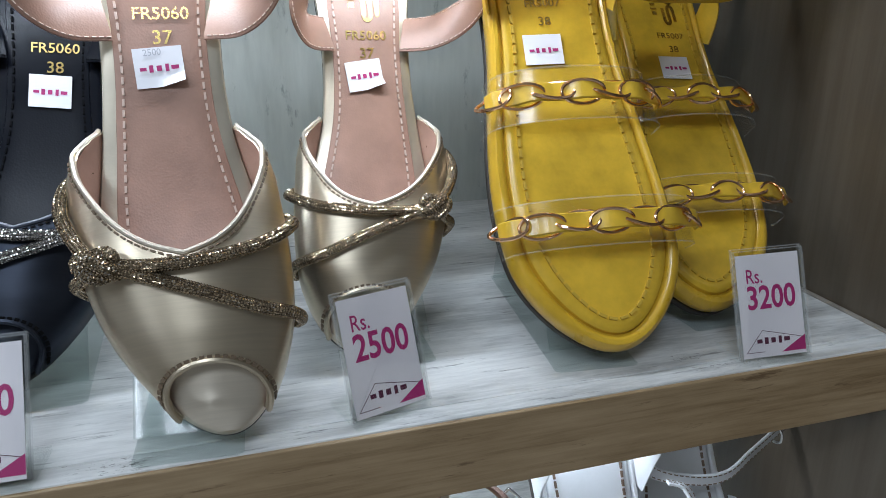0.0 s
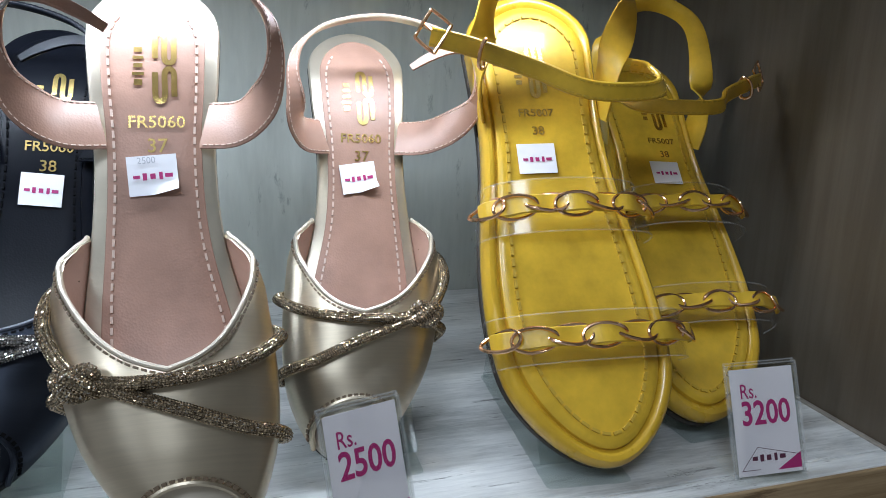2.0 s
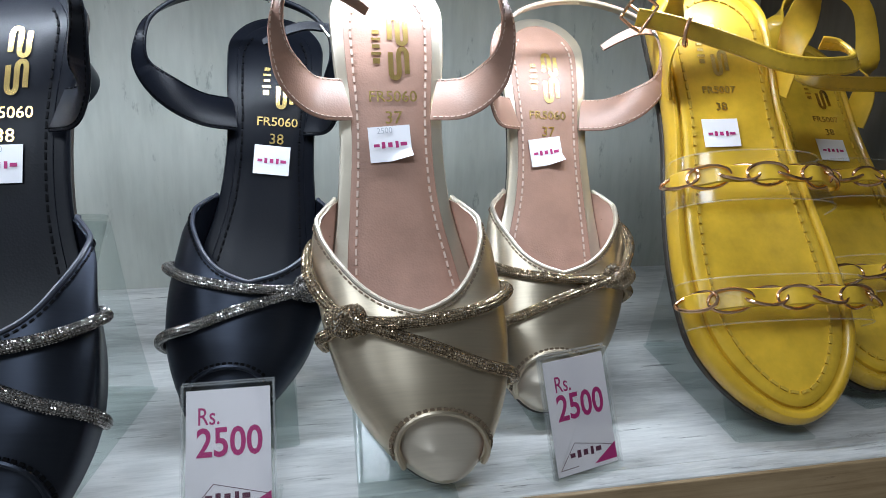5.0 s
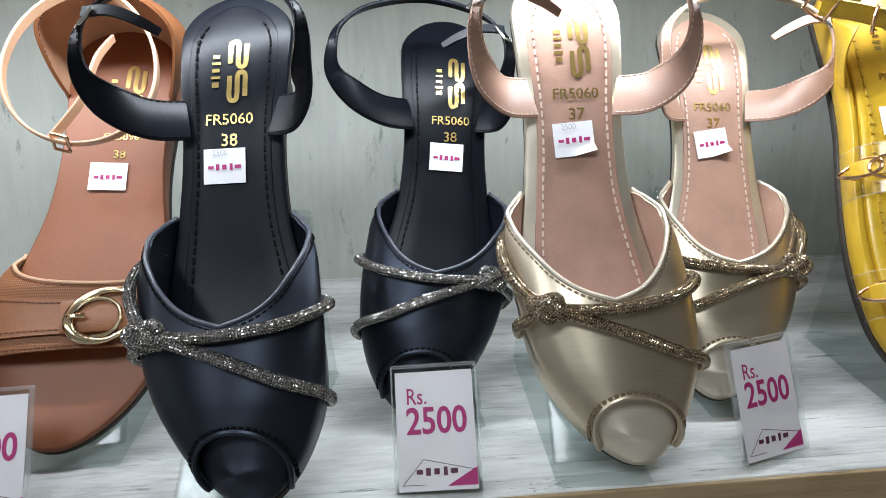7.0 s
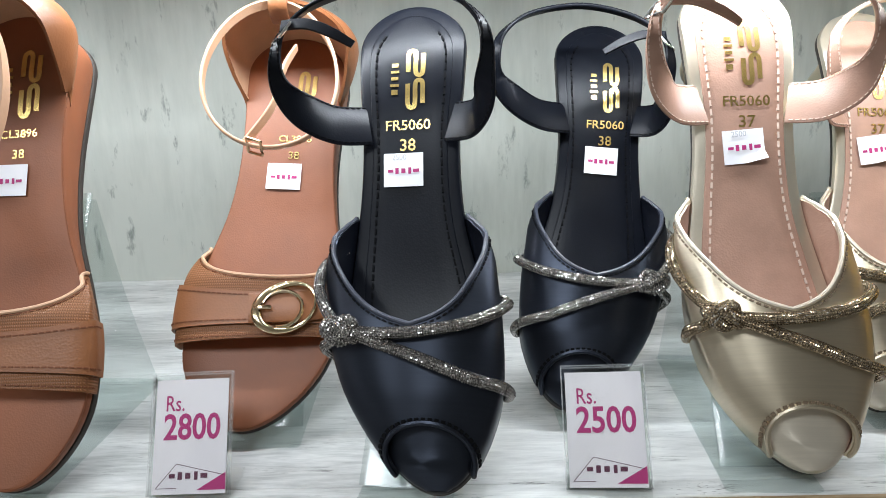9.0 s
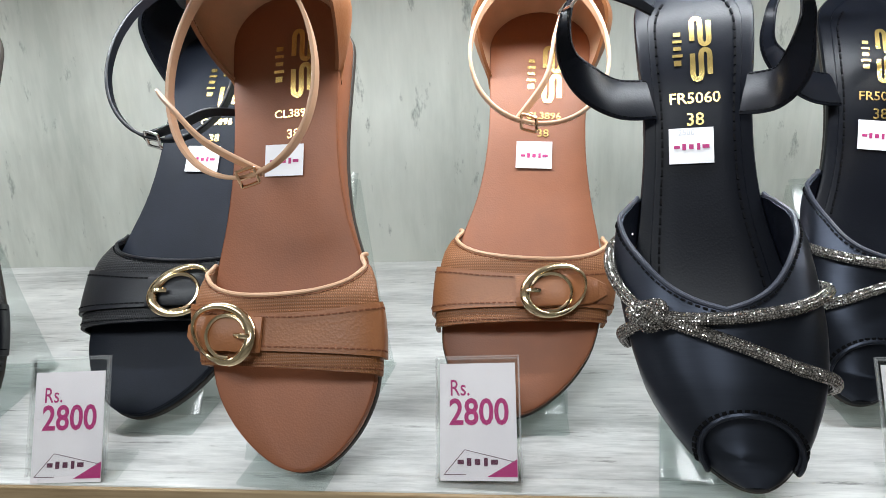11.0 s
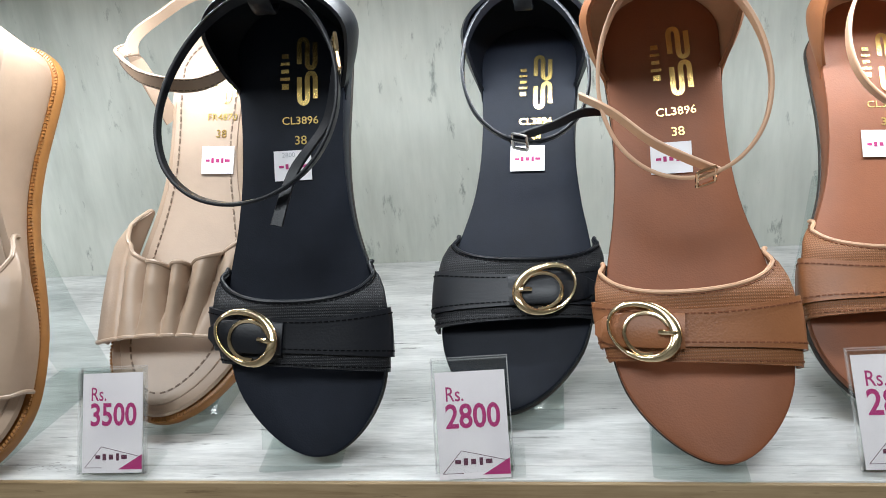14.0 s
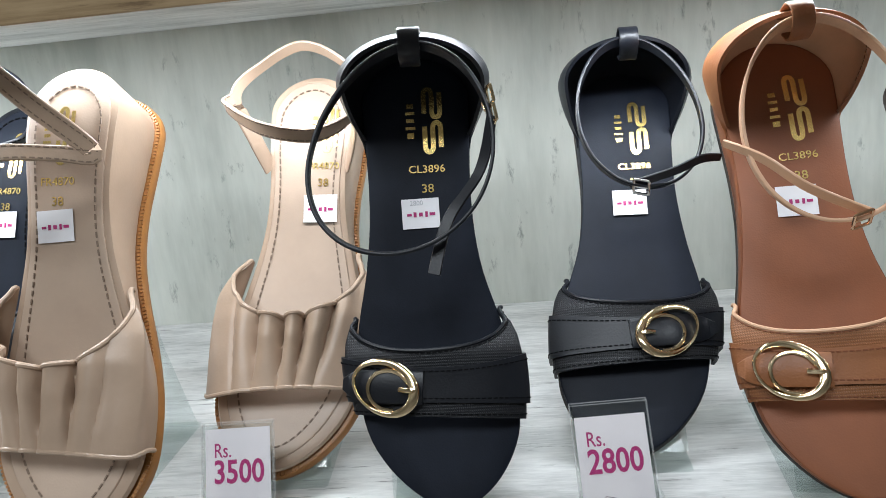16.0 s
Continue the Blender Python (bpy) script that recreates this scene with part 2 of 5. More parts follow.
M = {
    "wall": plank("distressed_grey_wood", (0.41, 0.43, 0.385), (0.55, 0.57, 0.515), (0.65, 0.665, 0.605), "z", crack=(0.27, 0.29, 0.26), across=42.0, marks=0.60, soft=0.80, run=0.40),
    "shelf": plank("whitewashed_wood", (0.40, 0.405, 0.395), (0.64, 0.64, 0.625), (0.80, 0.80, 0.78), "x", crack=(0.22, 0.22, 0.21), across=130.0, marks=0.60, soft=0.66, run=0.36),
    "oak": plank("oak_laminate", (0.22, 0.145, 0.070), (0.34, 0.24, 0.130), (0.42, 0.305, 0.175), "x", crack=(0.16, 0.10, 0.05), rough=0.45, across=110.0, marks=0.6),
    "side": plank("brown_laminate", (0.066, 0.051, 0.034), (0.088, 0.068, 0.046), (0.108, 0.086, 0.060), "z", crack=(0.09, 0.07, 0.05), rough=0.4, across=40.0, marks=0.66),
    "edge": speckle("edge_band", (0.30, 0.27, 0.23), 0.5),
    "plaster": speckle("shop_plaster", (0.7, 0.68, 0.64), 0.8, scale=20.0, vary=0.05),
    "tile": speckle("floor_tile", (0.5, 0.48, 0.45), 0.3, scale=14.0),
    "gold_satin": satin("champagne_satin", (0.66, 0.57, 0.43), 0.9, 0.36),
    "gold_trim": satin("pale_gold_trim", (0.75, 0.67, 0.55), 0.6, 0.34),
    "gold_edge": leather("pale_gold_edge", (0.66, 0.59, 0.47), 0.3, 900, 0.06, 0.08, metal=0.75),
    "pink_lining": leather("blush_lining", (0.41, 0.243, 0.178), 0.4, 1000, 0.14),
    "gold_stitch": base("beige_thread", (0.68, 0.53, 0.44), 0.7)[0],
    "gold_thread": base("brown_thread", (0.17, 0.12, 0.075), 0.7)[0],
    "black_satin": satin("black_satin", (0.036, 0.042, 0.058), 0.85, 0.38),
    "black_trim": leather("slate_trim", (0.05, 0.055, 0.075), 0.35, 1000, 0.1),
    "black_lining": leather("black_lining", (0.0045, 0.0055, 0.0090), 0.33, 1000, 0.08, spec=0.16),
    "black_stitch": base("black_thread", (0.005, 0.005, 0.006), 0.9, spec=0.1)[0],
    "smoke_crystal": crystal("smoke_crystals", (0.055, 0.050, 0.048), (0.20, 0.185, 0.17)),
    "gold_crystal": crystal("bronze_crystals", (0.085, 0.060, 0.035), (0.28, 0.215, 0.135)),
    "smoke_stone": gem("smoke_stones", (0.10, 0.095, 0.09), (0.42, 0.40, 0.38)),
    "gold_stone": gem("bronze_stones", (0.13, 0.09, 0.055), (0.50, 0.40, 0.27)),
    "yellow": leather("mustard_leather", (0.63, 0.40, 0.026), 0.30, 420, 0.10, 0.24, coat=0.25),
    "yellow_rim": leather("mustard_rim", (0.60, 0.37, 0.022), 0.28, 420, 0.08, 0.16, coat=0.25),
    "yellow_stitch": base("mustard_thread", (0.54, 0.35, 0.03), 0.6)[0],
    "dark_sole": speckle("dark_rubber", (0.035, 0.028, 0.022), 0.6),
    "rose_gold": base("rose_gold", (0.83, 0.53, 0.33), 0.16, 1.0)[0],
    "tan": leather("tan_leather", (0.25, 0.083, 0.033), 0.5, 1100, 0.12, 0.10),
    "tan_band": leather("tan_band_leather", (0.27, 0.102, 0.037), 0.44, 800, 0.2, 0.10),
    "tan_weave": woven("tan_embossed", (0.28, 0.112, 0.042)),
    "tan_pale": leather("pale_tan_leather", (0.60, 0.36, 0.22), 0.42, 800, 0.15, 0.1),
    "tan_stitch": base("rust_thread", (0.17, 0.05, 0.015), 0.7)[0],
    "ink": leather("blue_black_leather", (0.0110, 0.0138, 0.0215), 0.5, 1100, 0.08, 0.2, spec=0.15),
    "ink_band": leather("black_band_leather", (0.0065, 0.0078, 0.0115), 0.37, 800, 0.12, 0.2, spec=0.38),
    "ink_weave": woven("black_embossed", (0.0085, 0.0095, 0.0125)),
    "nude": leather("nude_leather", (0.41, 0.295, 0.212), 0.38, 700, 0.1, 0.07),
    "nude_in": leather("nude_insole", (0.45, 0.338, 0.256), 0.36, 900, 0.1, 0.06),
    "nude_stitch": base("taupe_thread", (0.20, 0.14, 0.10), 0.7)[0],
    "caramel": speckle("caramel_rubber", (0.36, 0.155, 0.04), 0.42),
    "white_leather": leather("white_leather", (0.78, 0.79, 0.80), 0.4, 700, 0.1, 0.04),
    "foil": base("gold_foil", (0.80, 0.60, 0.22), 0.25, 1.0)[0],
    "brass": base("polished_brass", (0.72, 0.58, 0.38), 0.14, 1.0)[0],
    "steel": base("nickel", (0.72, 0.72, 0.72), 0.15, 1.0)[0],
    "acrylic": clear("clear_acrylic", 0.12, (0.915, 0.94, 0.935)),
    "holder": clear("clear_holder", 0.04, (0.975, 0.985, 0.98)),
    "vinyl": clear("clear_vinyl", 0.14, (0.985, 0.985, 0.975), 1.40),
    # bright edges of the clear plastic, their shine put into a pale colour
    "clear_rim": base("pale_edge_shine", (0.85, 0.87, 0.87), 0.25)[0],
    "card": speckle("price_card", (0.86, 0.80, 0.83), 0.6, scale=60.0, vary=0.03),
    "paper": speckle("white_label", (0.86, 0.85, 0.88), 0.6, scale=60.0, vary=0.03),
    "magenta": base("magenta_ink", (0.40, 0.02, 0.15), 0.6)[0],
    "plum": base("plum_ink", (0.10, 0.02, 0.05), 0.6)[0],
    "grey_ink": base("faded_ink", (0.5, 0.5, 0.54), 0.7)[0],
    "scar": speckle("dark_grain_split", (0.27, 0.265, 0.25), 0.7),
    "led": base("led_lens", (0.9, 0.9, 0.9), 0.4)[0],
    "black_plastic": speckle("dark_profile", (0.05, 0.05, 0.05), 0.4),
}
M["clear_rim"].node_tree.nodes["Principled BSDF"].inputs["Alpha"].default_value = 0.12
_b = M["led"].node_tree.nodes["Principled BSDF"]
_b.inputs["Emission Color"].default_value, _b.inputs["Emission Strength"].default_value = (1, 1, 1, 1), 4.0

# ---- building helpers ----


def mesh_of(name, verts, faces, mats, slots=None, smooth=True):
    me = bpy.data.meshes.new(name)
    me.from_pydata([tuple(v) for v in verts], [], faces)
    for m in mats:
        me.materials.append(m)
    if slots is not None:
        me.polygons.foreach_set("material_index", slots)
    if smooth:
        me.polygons.foreach_set("use_smooth", [True] * len(me.polygons))
    me.update()
    return me


class Geo:
    """Vertices and faces of one part, with one or two materials."""

    def __init__(self):
        self.v, self.f, self.s = [], [], []

    def grid(self, g, slot=0, close=False, flip=False):
        n, k = len(g), len(g[0])
        at = len(self.v)
        self.v += [tuple(p) for row in g for p in row]
        for i in range(n - 1 + close):
            for j in range(k - 1):
                a, b = at + i * k + j, at + ((i + 1) % n) * k + j
                q = (a, b, b + 1, a + 1)
                self.f.append(q[::-1] if flip else q)
                self.s.append(slot)

    def box(self, o, x, y, z, slot=0):
        """A box round o with the half axes x, y, z."""
        at = len(self.v)
        o, x, y, z = (np.array(q, float) for q in (o, x, y, z))
        for i in (-1, 1):
            for j in (-1, 1):
                for k in (-1, 1):
                    self.v.append(tuple(o + i * x + j * y + k * z))
        for q in ((0, 1, 3, 2), (4, 6, 7, 5), (0, 4, 5, 1), (2, 3, 7, 6), (0, 2, 6, 4), (1, 5, 7, 3)):
            self.f.append(tuple(at + i for i in q))
            self.s.append(slot)


def part(name, geo, mats, parent, label="", m=1, kind="", smooth=True, weld=True):
    """One mesh under a thing or a part; m = -1 mirrors it for the other foot."""
    mats = mats if isinstance(mats, (list, tuple)) else [mats]
    v = [(m * x, y, z) for x, y, z in geo.v]
    f = [q[::-1] for q in geo.f] if m < 0 else geo.f
    me = mesh_of(name, v, f, mats, geo.s, smooth)
    bm = bmesh.new()
    bm.from_mesh(me)
    if weld:
        bmesh.ops.remove_doubles(bm, verts=bm.verts, dist=2e-6)
    bmesh.ops.recalc_face_normals(bm, faces=bm.faces)
    bm.to_mesh(me)
    bm.free()
    me.set_sharp_from_angle(angle=radians(42))
    ob = new(name, me)
    ob.parent = parent
    return tagged(ob, label=label, kind=kind)


def thing(name, m, label, category, group=""):
    ob = new(name)
    ob.empty_display_size = 0.02
    ob.matrix_world = m
    return tagged(ob, label, category, group)


def spline(points, n, closed=False):
    """Catmull-Rom through rows of numbers, n samples a span."""
    p = np.array(points, float)
    k = len(p)
    out = []
    for i in range(k if closed else k - 1):
        if closed:
            a, b, c, d = p[(i - 1) % k], p[i], p[(i + 1) % k], p[(i + 2) % k]
        else:
            a, b, c, d = p[max(i - 1, 0)], p[i], p[i + 1], p[min(i + 2, k - 1)]
        for t in np.linspace(0, 1, n, endpoint=False):
            out.append(0.5 * (2 * b + (c - a) * t + (2 * a - 5 * b + 4 * c - d) * t * t + (3 * b - a - 3 * c + d) * t ** 3))
    if not closed:
        out.append(p[-1])
    return np.array(out)


def unit(v):
    v = np.asarray(v, float)
    return v / np.maximum(np.linalg.norm(v, axis=-1, keepdims=True), 1e-9)


def tangents(p, closed):
    if closed:
        return unit(np.roll(p, -1, 0) - np.roll(p, 1, 0))
    return unit(np.gradient(p, axis=0))


def ribbon(geo, points, thick, n=8, closed=False, slots=(0, 0)):
    """A strap: rows of x, y, z, width, and the direction of its width."""
    s = spline(points, n, closed)
    p, w, d = s[:, :3], s[:, 3], s[:, 4:7]
    t = tangents(p, closed)
    d = unit(d - t * (d * t).sum(1, keepdims=True))
    nrm = np.cross(t, d)
    h = thick / 2
    prof = [(-0.5, -0.4), (-0.5, 0.4), (-0.44, 1), (0.44, 1), (0.5, 0.4), (0.5, -0.4), (0.44, -1), (-0.44, -1)]
    ring = np.array([[pi + wi * a * di + h * b * ni for a, b in prof] for pi, wi, di, ni in zip(p, w, d, nrm)])
    at = len(geo.v)
    k = len(prof)
    geo.v += [tuple(q) for row in ring for q in row]
    m = len(ring)
    for i in range(m - 1 + closed):
        for j in range(k):
            a, b = at + i * k, at + ((i + 1) % m) * k
            geo.f.append((a + j, b + j, b + (j + 1) % k, a + (j + 1) % k))
            geo.s.append(slots[0] if j in (1, 2, 3) else slots[1])
    if not closed:
        geo.f.append(tuple(at + j for j in range(k)))
        geo.f.append(tuple(at + (m - 1) * k + j for j in reversed(range(k))))
        geo.s += [slots[0]] * 2
    return p, nrm, d


def tube(geo, points, radius, seg=8, n=6, closed=False, raw=False, flat=1.0):
    """A round cord along points; radius is a number or one a point; flat squeezes it."""
    pts = np.array(points, float)
    r = np.full(len(pts), radius) if np.isscalar(radius) else np.array(radius)
    s = np.c_[pts, r] if raw else spline(np.c_[pts, r], n, closed)
    p, r = s[:, :3], s[:, 3]
    t = tangents(p, closed)
    side = np.cross(t[0], (0.3, 0.2, 0.93))
    at, m = len(geo.v), len(p)
    for i in range(m):
        side = unit(side - t[i] * (side @ t[i]))
        up = np.cross(t[i], side)
        for j in range(seg):
            a = 2 * math.pi * j / seg
            geo.v.append(tuple(p[i] + r[i] * (math.cos(a) * side + flat * math.sin(a) * up)))
    for i in range(m - 1 + closed):
        for j in range(seg):
            a, b = at + i * seg, at + ((i + 1) % m) * seg
            geo.f.append((a + j, b + j, b + (j + 1) % seg, a + (j + 1) % seg))
            geo.s.append(0)
    if not closed:
        geo.f.append(tuple(at + j for j in range(seg)))
        geo.f.append(tuple(at + (m - 1) * seg + j for j in reversed(range(seg))))
        geo.s += [0, 0]


def stones(geo, points, radius, flat, pitch=0.00112, rows=12):
    """Tiny four-sided stones in staggered rows round a cord."""
    rnd = random.Random(len(geo.v) + int(1e5 * abs(points[0][0])))
    p = spline(np.array(points, float), 24)
    d = np.r_[0, np.cumsum(np.linalg.norm(np.diff(p, axis=0), axis=1))]
    t = tangents(p, False)
    side = np.cross(t[0], (0.3, 0.2, 0.93))
    for i, at in enumerate(np.arange(pitch, d[-1] - pitch * 0.5, pitch)):
        o = np.array([np.interp(at, d, p[:, k]) for k in range(3)])
        a = unit([np.interp(at, d, t[:, k]) for k in range(3)])
        side = unit(side - a * (side @ a))
        up = np.cross(a, side)
        for j in range(rows):
            b = 2 * math.pi * j / rows
            out = unit(math.cos(b) * side + flat * math.sin(b) * up)
            q = o + radius * (math.cos(b) * side + flat * math.sin(b) * up)
            e = np.cross(a, out)
            z = len(geo.v)
            w = pitch * rnd.uniform(0.60, 0.68)
            geo.v += [tuple(q + w * (f * a + g * e)) for f, g in ((0.7, 0.7), (-0.7, 0.7), (-0.7, -0.7), (0.7, -0.7))]
            geo.v.append(tuple(q + out * 0.00036 + w * 0.18 * (rnd.uniform(-1, 1) * a + rnd.uniform(-1, 1) * e)))
            geo.f += [(z, z + 1, z + 4), (z + 1, z + 2, z + 4), (z + 2, z + 3, z + 4), (z + 3, z, z + 4)]
            geo.s += [0] * 4


def shell(geo, g, thick, slots=(0, 0), normals=None):
    """A sheet of leather: the grid g outside, its inner side thick below, edges closed."""
    g = np.array(g, float)
    if normals is None:
        du, dv = np.gradient(g, axis=0), np.gradient(g, axis=1)
        normals = unit(np.cross(du, dv))
        if normals[len(g) // 2, len(g[0]) // 2, 2] < 0:
            normals = -normals
    inner = g - normals * thick
    geo.grid(g, slots[0])
    geo.grid(inner, slots[1], flip=True)
    for edge_a, edge_b in ((g[0], inner[0]), (g[-1], inner[-1]), (g[:, 0], inner[:, 0]), (g[:, -1], inner[:, -1])):
        geo.grid([edge_a, edge_b], slots[0])
    return normals


def stitches(geo, path, nrm, step=0.0048, length=0.0030, wide=0.00045, high=0.0003):
    """Separate dashes of thread along a line."""
    p = np.array(path, float)
    q = np.array(nrm, float)
    d = np.r_[0, np.cumsum(np.linalg.norm(np.diff(p, axis=0), axis=1))]
    for at in np.arange(step / 2, d[-1], step):
        a = np.array([np.interp(at - length / 2, d, p[:, i]) for i in range(3)])
        b = np.array([np.interp(at + length / 2, d, p[:, i]) for i in range(3)])
        n = unit(np.array([np.interp(at, d, q[:, i]) for i in range(3)]))
        t = unit(b - a)
        geo.box((a + b) / 2 + n * high * 0.5, (b - a) / 2, np.cross(n, t) * wide, n * high)


_words = {}


def word(text, size, bold=0.0, narrow=1.0):
    """Flat letter outlines in Blender's own font, centred, as vertices and faces."""
    key = (text, size, bold, narrow)
    if key not in _words:
        c = bpy.data.curves.new("letters", "FONT")
        c.body, c.size, c.offset, c.align_x, c.align_y = text, 1.0, bold, "CENTER", "CENTER"
        c.resolution_u = 3
        ob = new("letters", c)
        me = bpy.data.meshes.new_from_object(ob)
        _words[key] = ([(v.co.x * size * narrow, v.co.y * size) for v in me.vertices], [tuple(p.vertices) for p in me.polygons])
        bpy.data.objects.remove(ob)
        bpy.data.curves.remove(c)
        bpy.data.meshes.remove(me)
    return _words[key]


def write(geo, text, size, put, bold=0.0, narrow=1.0):
    v, f = word(text, size, bold, narrow)
    at = len(geo.v)
    geo.v += [tuple(put(x, y)) for x, y in v]
    geo.f += [tuple(at + i for i in q) for q in f]
    geo.s += [0] * len(f)


def bar(geo, x, y, w, h, put, turn=0.0):
    """A plain printed bar round (x, y)."""
    c, s = math.cos(radians(turn)), math.sin(radians(turn))
    at = len(geo.v)
    for i, j in ((-1, -1), (1, -1), (1, 1), (-1, 1)):
        a, b = i * w / 2, j * h / 2
        geo.v.append(tuple(put(x + a * c - b * s, y + a * s + b * c)))
    geo.f.append((at, at + 1, at + 2, at + 3))
    geo.s.append(0)


def stroke(geo, points, wide, put):
    """A plain printed line with bends."""
    p = spline(points, 8)
    t = tangents(np.c_[p, np.zeros(len(p))], False)[:, :2]
    s = np.c_[-t[:, 1], t[:, 0]] * wide / 2
    at = len(geo.v)
    for q, d in zip(p, s):
        geo.v += [tuple(put(*(q - d))), tuple(put(*(q + d)))]
    for i in range(len(p) - 1):
        a = at + 2 * i
        geo.f.append((a, a + 2, a + 3, a + 1))
        geo.s.append(0)


class Foot:
    """The shape of a sole: y runs from the toe to the heel, z away from the sole, x across."""

    def __init__(self, length, widths, lean, low, high, toe=0.17, heel=0.11, rise=(0.25, 0.90)):
        self.L, self.w, self.lean, self.low, self.high, self.toe, self.heel, self.rise = length, widths, lean, low, high, toe, heel, rise
        us = np.linspace(0, 1, len(widths))
        self.table = spline(np.c_[us, widths], 12)

    def hw(self, u):
        w = np.interp(u, self.table[:, 0], self.table[:, 1])
        a, b = min(u / self.toe, 1), min((1 - u) / self.heel, 1)
        return w * math.sqrt(max(0, 1 - (1 - a) ** 2)) * math.sqrt(max(0, 1 - (1 - b) ** 2))

    def c(self, u):
        return self.lean * (1 - min(u / 0.55, 1)) ** 1.5

    def h(self, u):
        t = min(max((u - self.rise[0]) / (self.rise[1] - self.rise[0]), 0), 1)
        return self.low + (self.high - self.low) * t * t * (3 - 2 * t)

    def at(self, f, u, inset=0.0):
        """The place a fraction f across the sole, inset from its outline."""
        k = 1 - inset / max(self.w)
        return self.c(u) + f * self.hw(u) * k, self.L * (0.5 + (u - 0.5) * (1 - 2 * inset / self.L))

    def top(self, x, y, up=0.0):
        return x, y, self.h(y / self.L) + up


def stations(n=52):
    return [(1 - math.cos(math.pi * i / n)) / 2 for i in range(n + 1)]


def slab(foot, section, n=52):
    """A sole: section lists (side, inset, height above 0 as a function of u)."""
    geo = Geo()
    rings = []
    for u in stations(n):
        ring = []
        for f, inset, z in section:
            x, y = foot.at(f, u, inset)
            ring.append((x, y, z(y / foot.L)))
        rings.append(ring + [ring[0]])
    geo.grid(rings)
    return geo


def rim_line(foot, inset, up, u0=0.0, u1=1.0, n=90, side=0):
    """A line round the footbed, or along one side of it, inset from its outline."""
    out = []
    us = [u0 + (u1 - u0) * (1 - math.cos(math.pi * i / n)) / 2 for i in range(n + 1)]
    for f in ((1, -1) if side == 0 else (side,)):
        row = [foot.at(f, u, inset) for u in us]
        row = [(x, y, foot.h(y / foot.L) + up) for x, y in row]
        out += row if f > 0 else row[::-1]
    return np.array(out)


def arch(foot, u, a, tall, off=0.0, sink=0.004, power=0.55, flare=None):
    """A place on the upper: angle a round the foot at u, tall(u) high in the middle."""
    s = max(math.sin(a), 0)
    out = flare(u) * min(1.0, 2.6 * s) if flare else 0.0
    x = foot.c(u) + (foot.hw(u) + 0.0015 + off + out) * math.cos(a)
    z = foot.h(u) - sink + (tall(u) + sink + off) * s ** power
    return np.array((x, foot.L * u, z))


def arch_grid(foot, start, end, tall, na=44, ns=12, off=0.0, fold=None, flare=None):
    g = []
    for i in range(na + 1):
        a = math.pi * (i / na - 0.10 * math.sin(2 * math.pi * i / na) / 1.2)
        row = []
        for j in range(ns + 1):
            u = start(a) + (end(a) - start(a)) * j / ns
            p = arch(foot, u, a, tall, off, flare=flare)
            row.append(p if fold is None else p + fold(a, j / ns))
        g.append(row)
    return np.array(g)


def label_sticker(parent, foot, u, angle, m, price="", lift=0.0, x0=0.0, wide=0.0202):
    """A small white shop label with plain bars for its printed mark."""
    h = wide * 0.79
    c, s = math.cos(radians(angle)), math.sin(radians(angle))
    y0 = u * foot.L
    put = lambda up: (lambda x, y: foot.top(x0 + x * c - y * s, y0 + x * s + y * c, up))
    geo = Geo()
    rows = [[np.array(put(0.0012)(-wide / 2 + wide * i / 6, -h / 2 + h * j / 6)) for j in range(7)] for i in range(7)]
    if lift:
        for i in range(4, 7):
            for j in range(0, 3):
                rows[i][j] = rows[i][j] + np.array((0, 0, 1)) * lift * max(0, (i - 3) / 3 + (2 - j) / 2 - 1)
    shell(geo, rows, 0.00022)
    card = part("label", geo, M["paper"], parent, "small white paper label")
    mark = Geo()
    for i, (bw, bh) in enumerate(((0.0026, 0.0016), (0.0016, 0.0034), (0.0020, 0.0026), (0.0014, 0.0036), (0.0030, 0.0019))):
        bar(mark, -0.0062 + 0.0031 * i, -0.0006, bw, bh * 0.8, put(0.0015))
    part("mark", mark, M["magenta"], card, "", 1, "stuff", False)
    if price:
        ink = Geo()
        write(ink, price, 0.0036, lambda x, y: put(0.0015)(x - 0.002, y + 0.0055))
        part("printing", ink, M["grey_ink"], card, smooth=False)
    return card


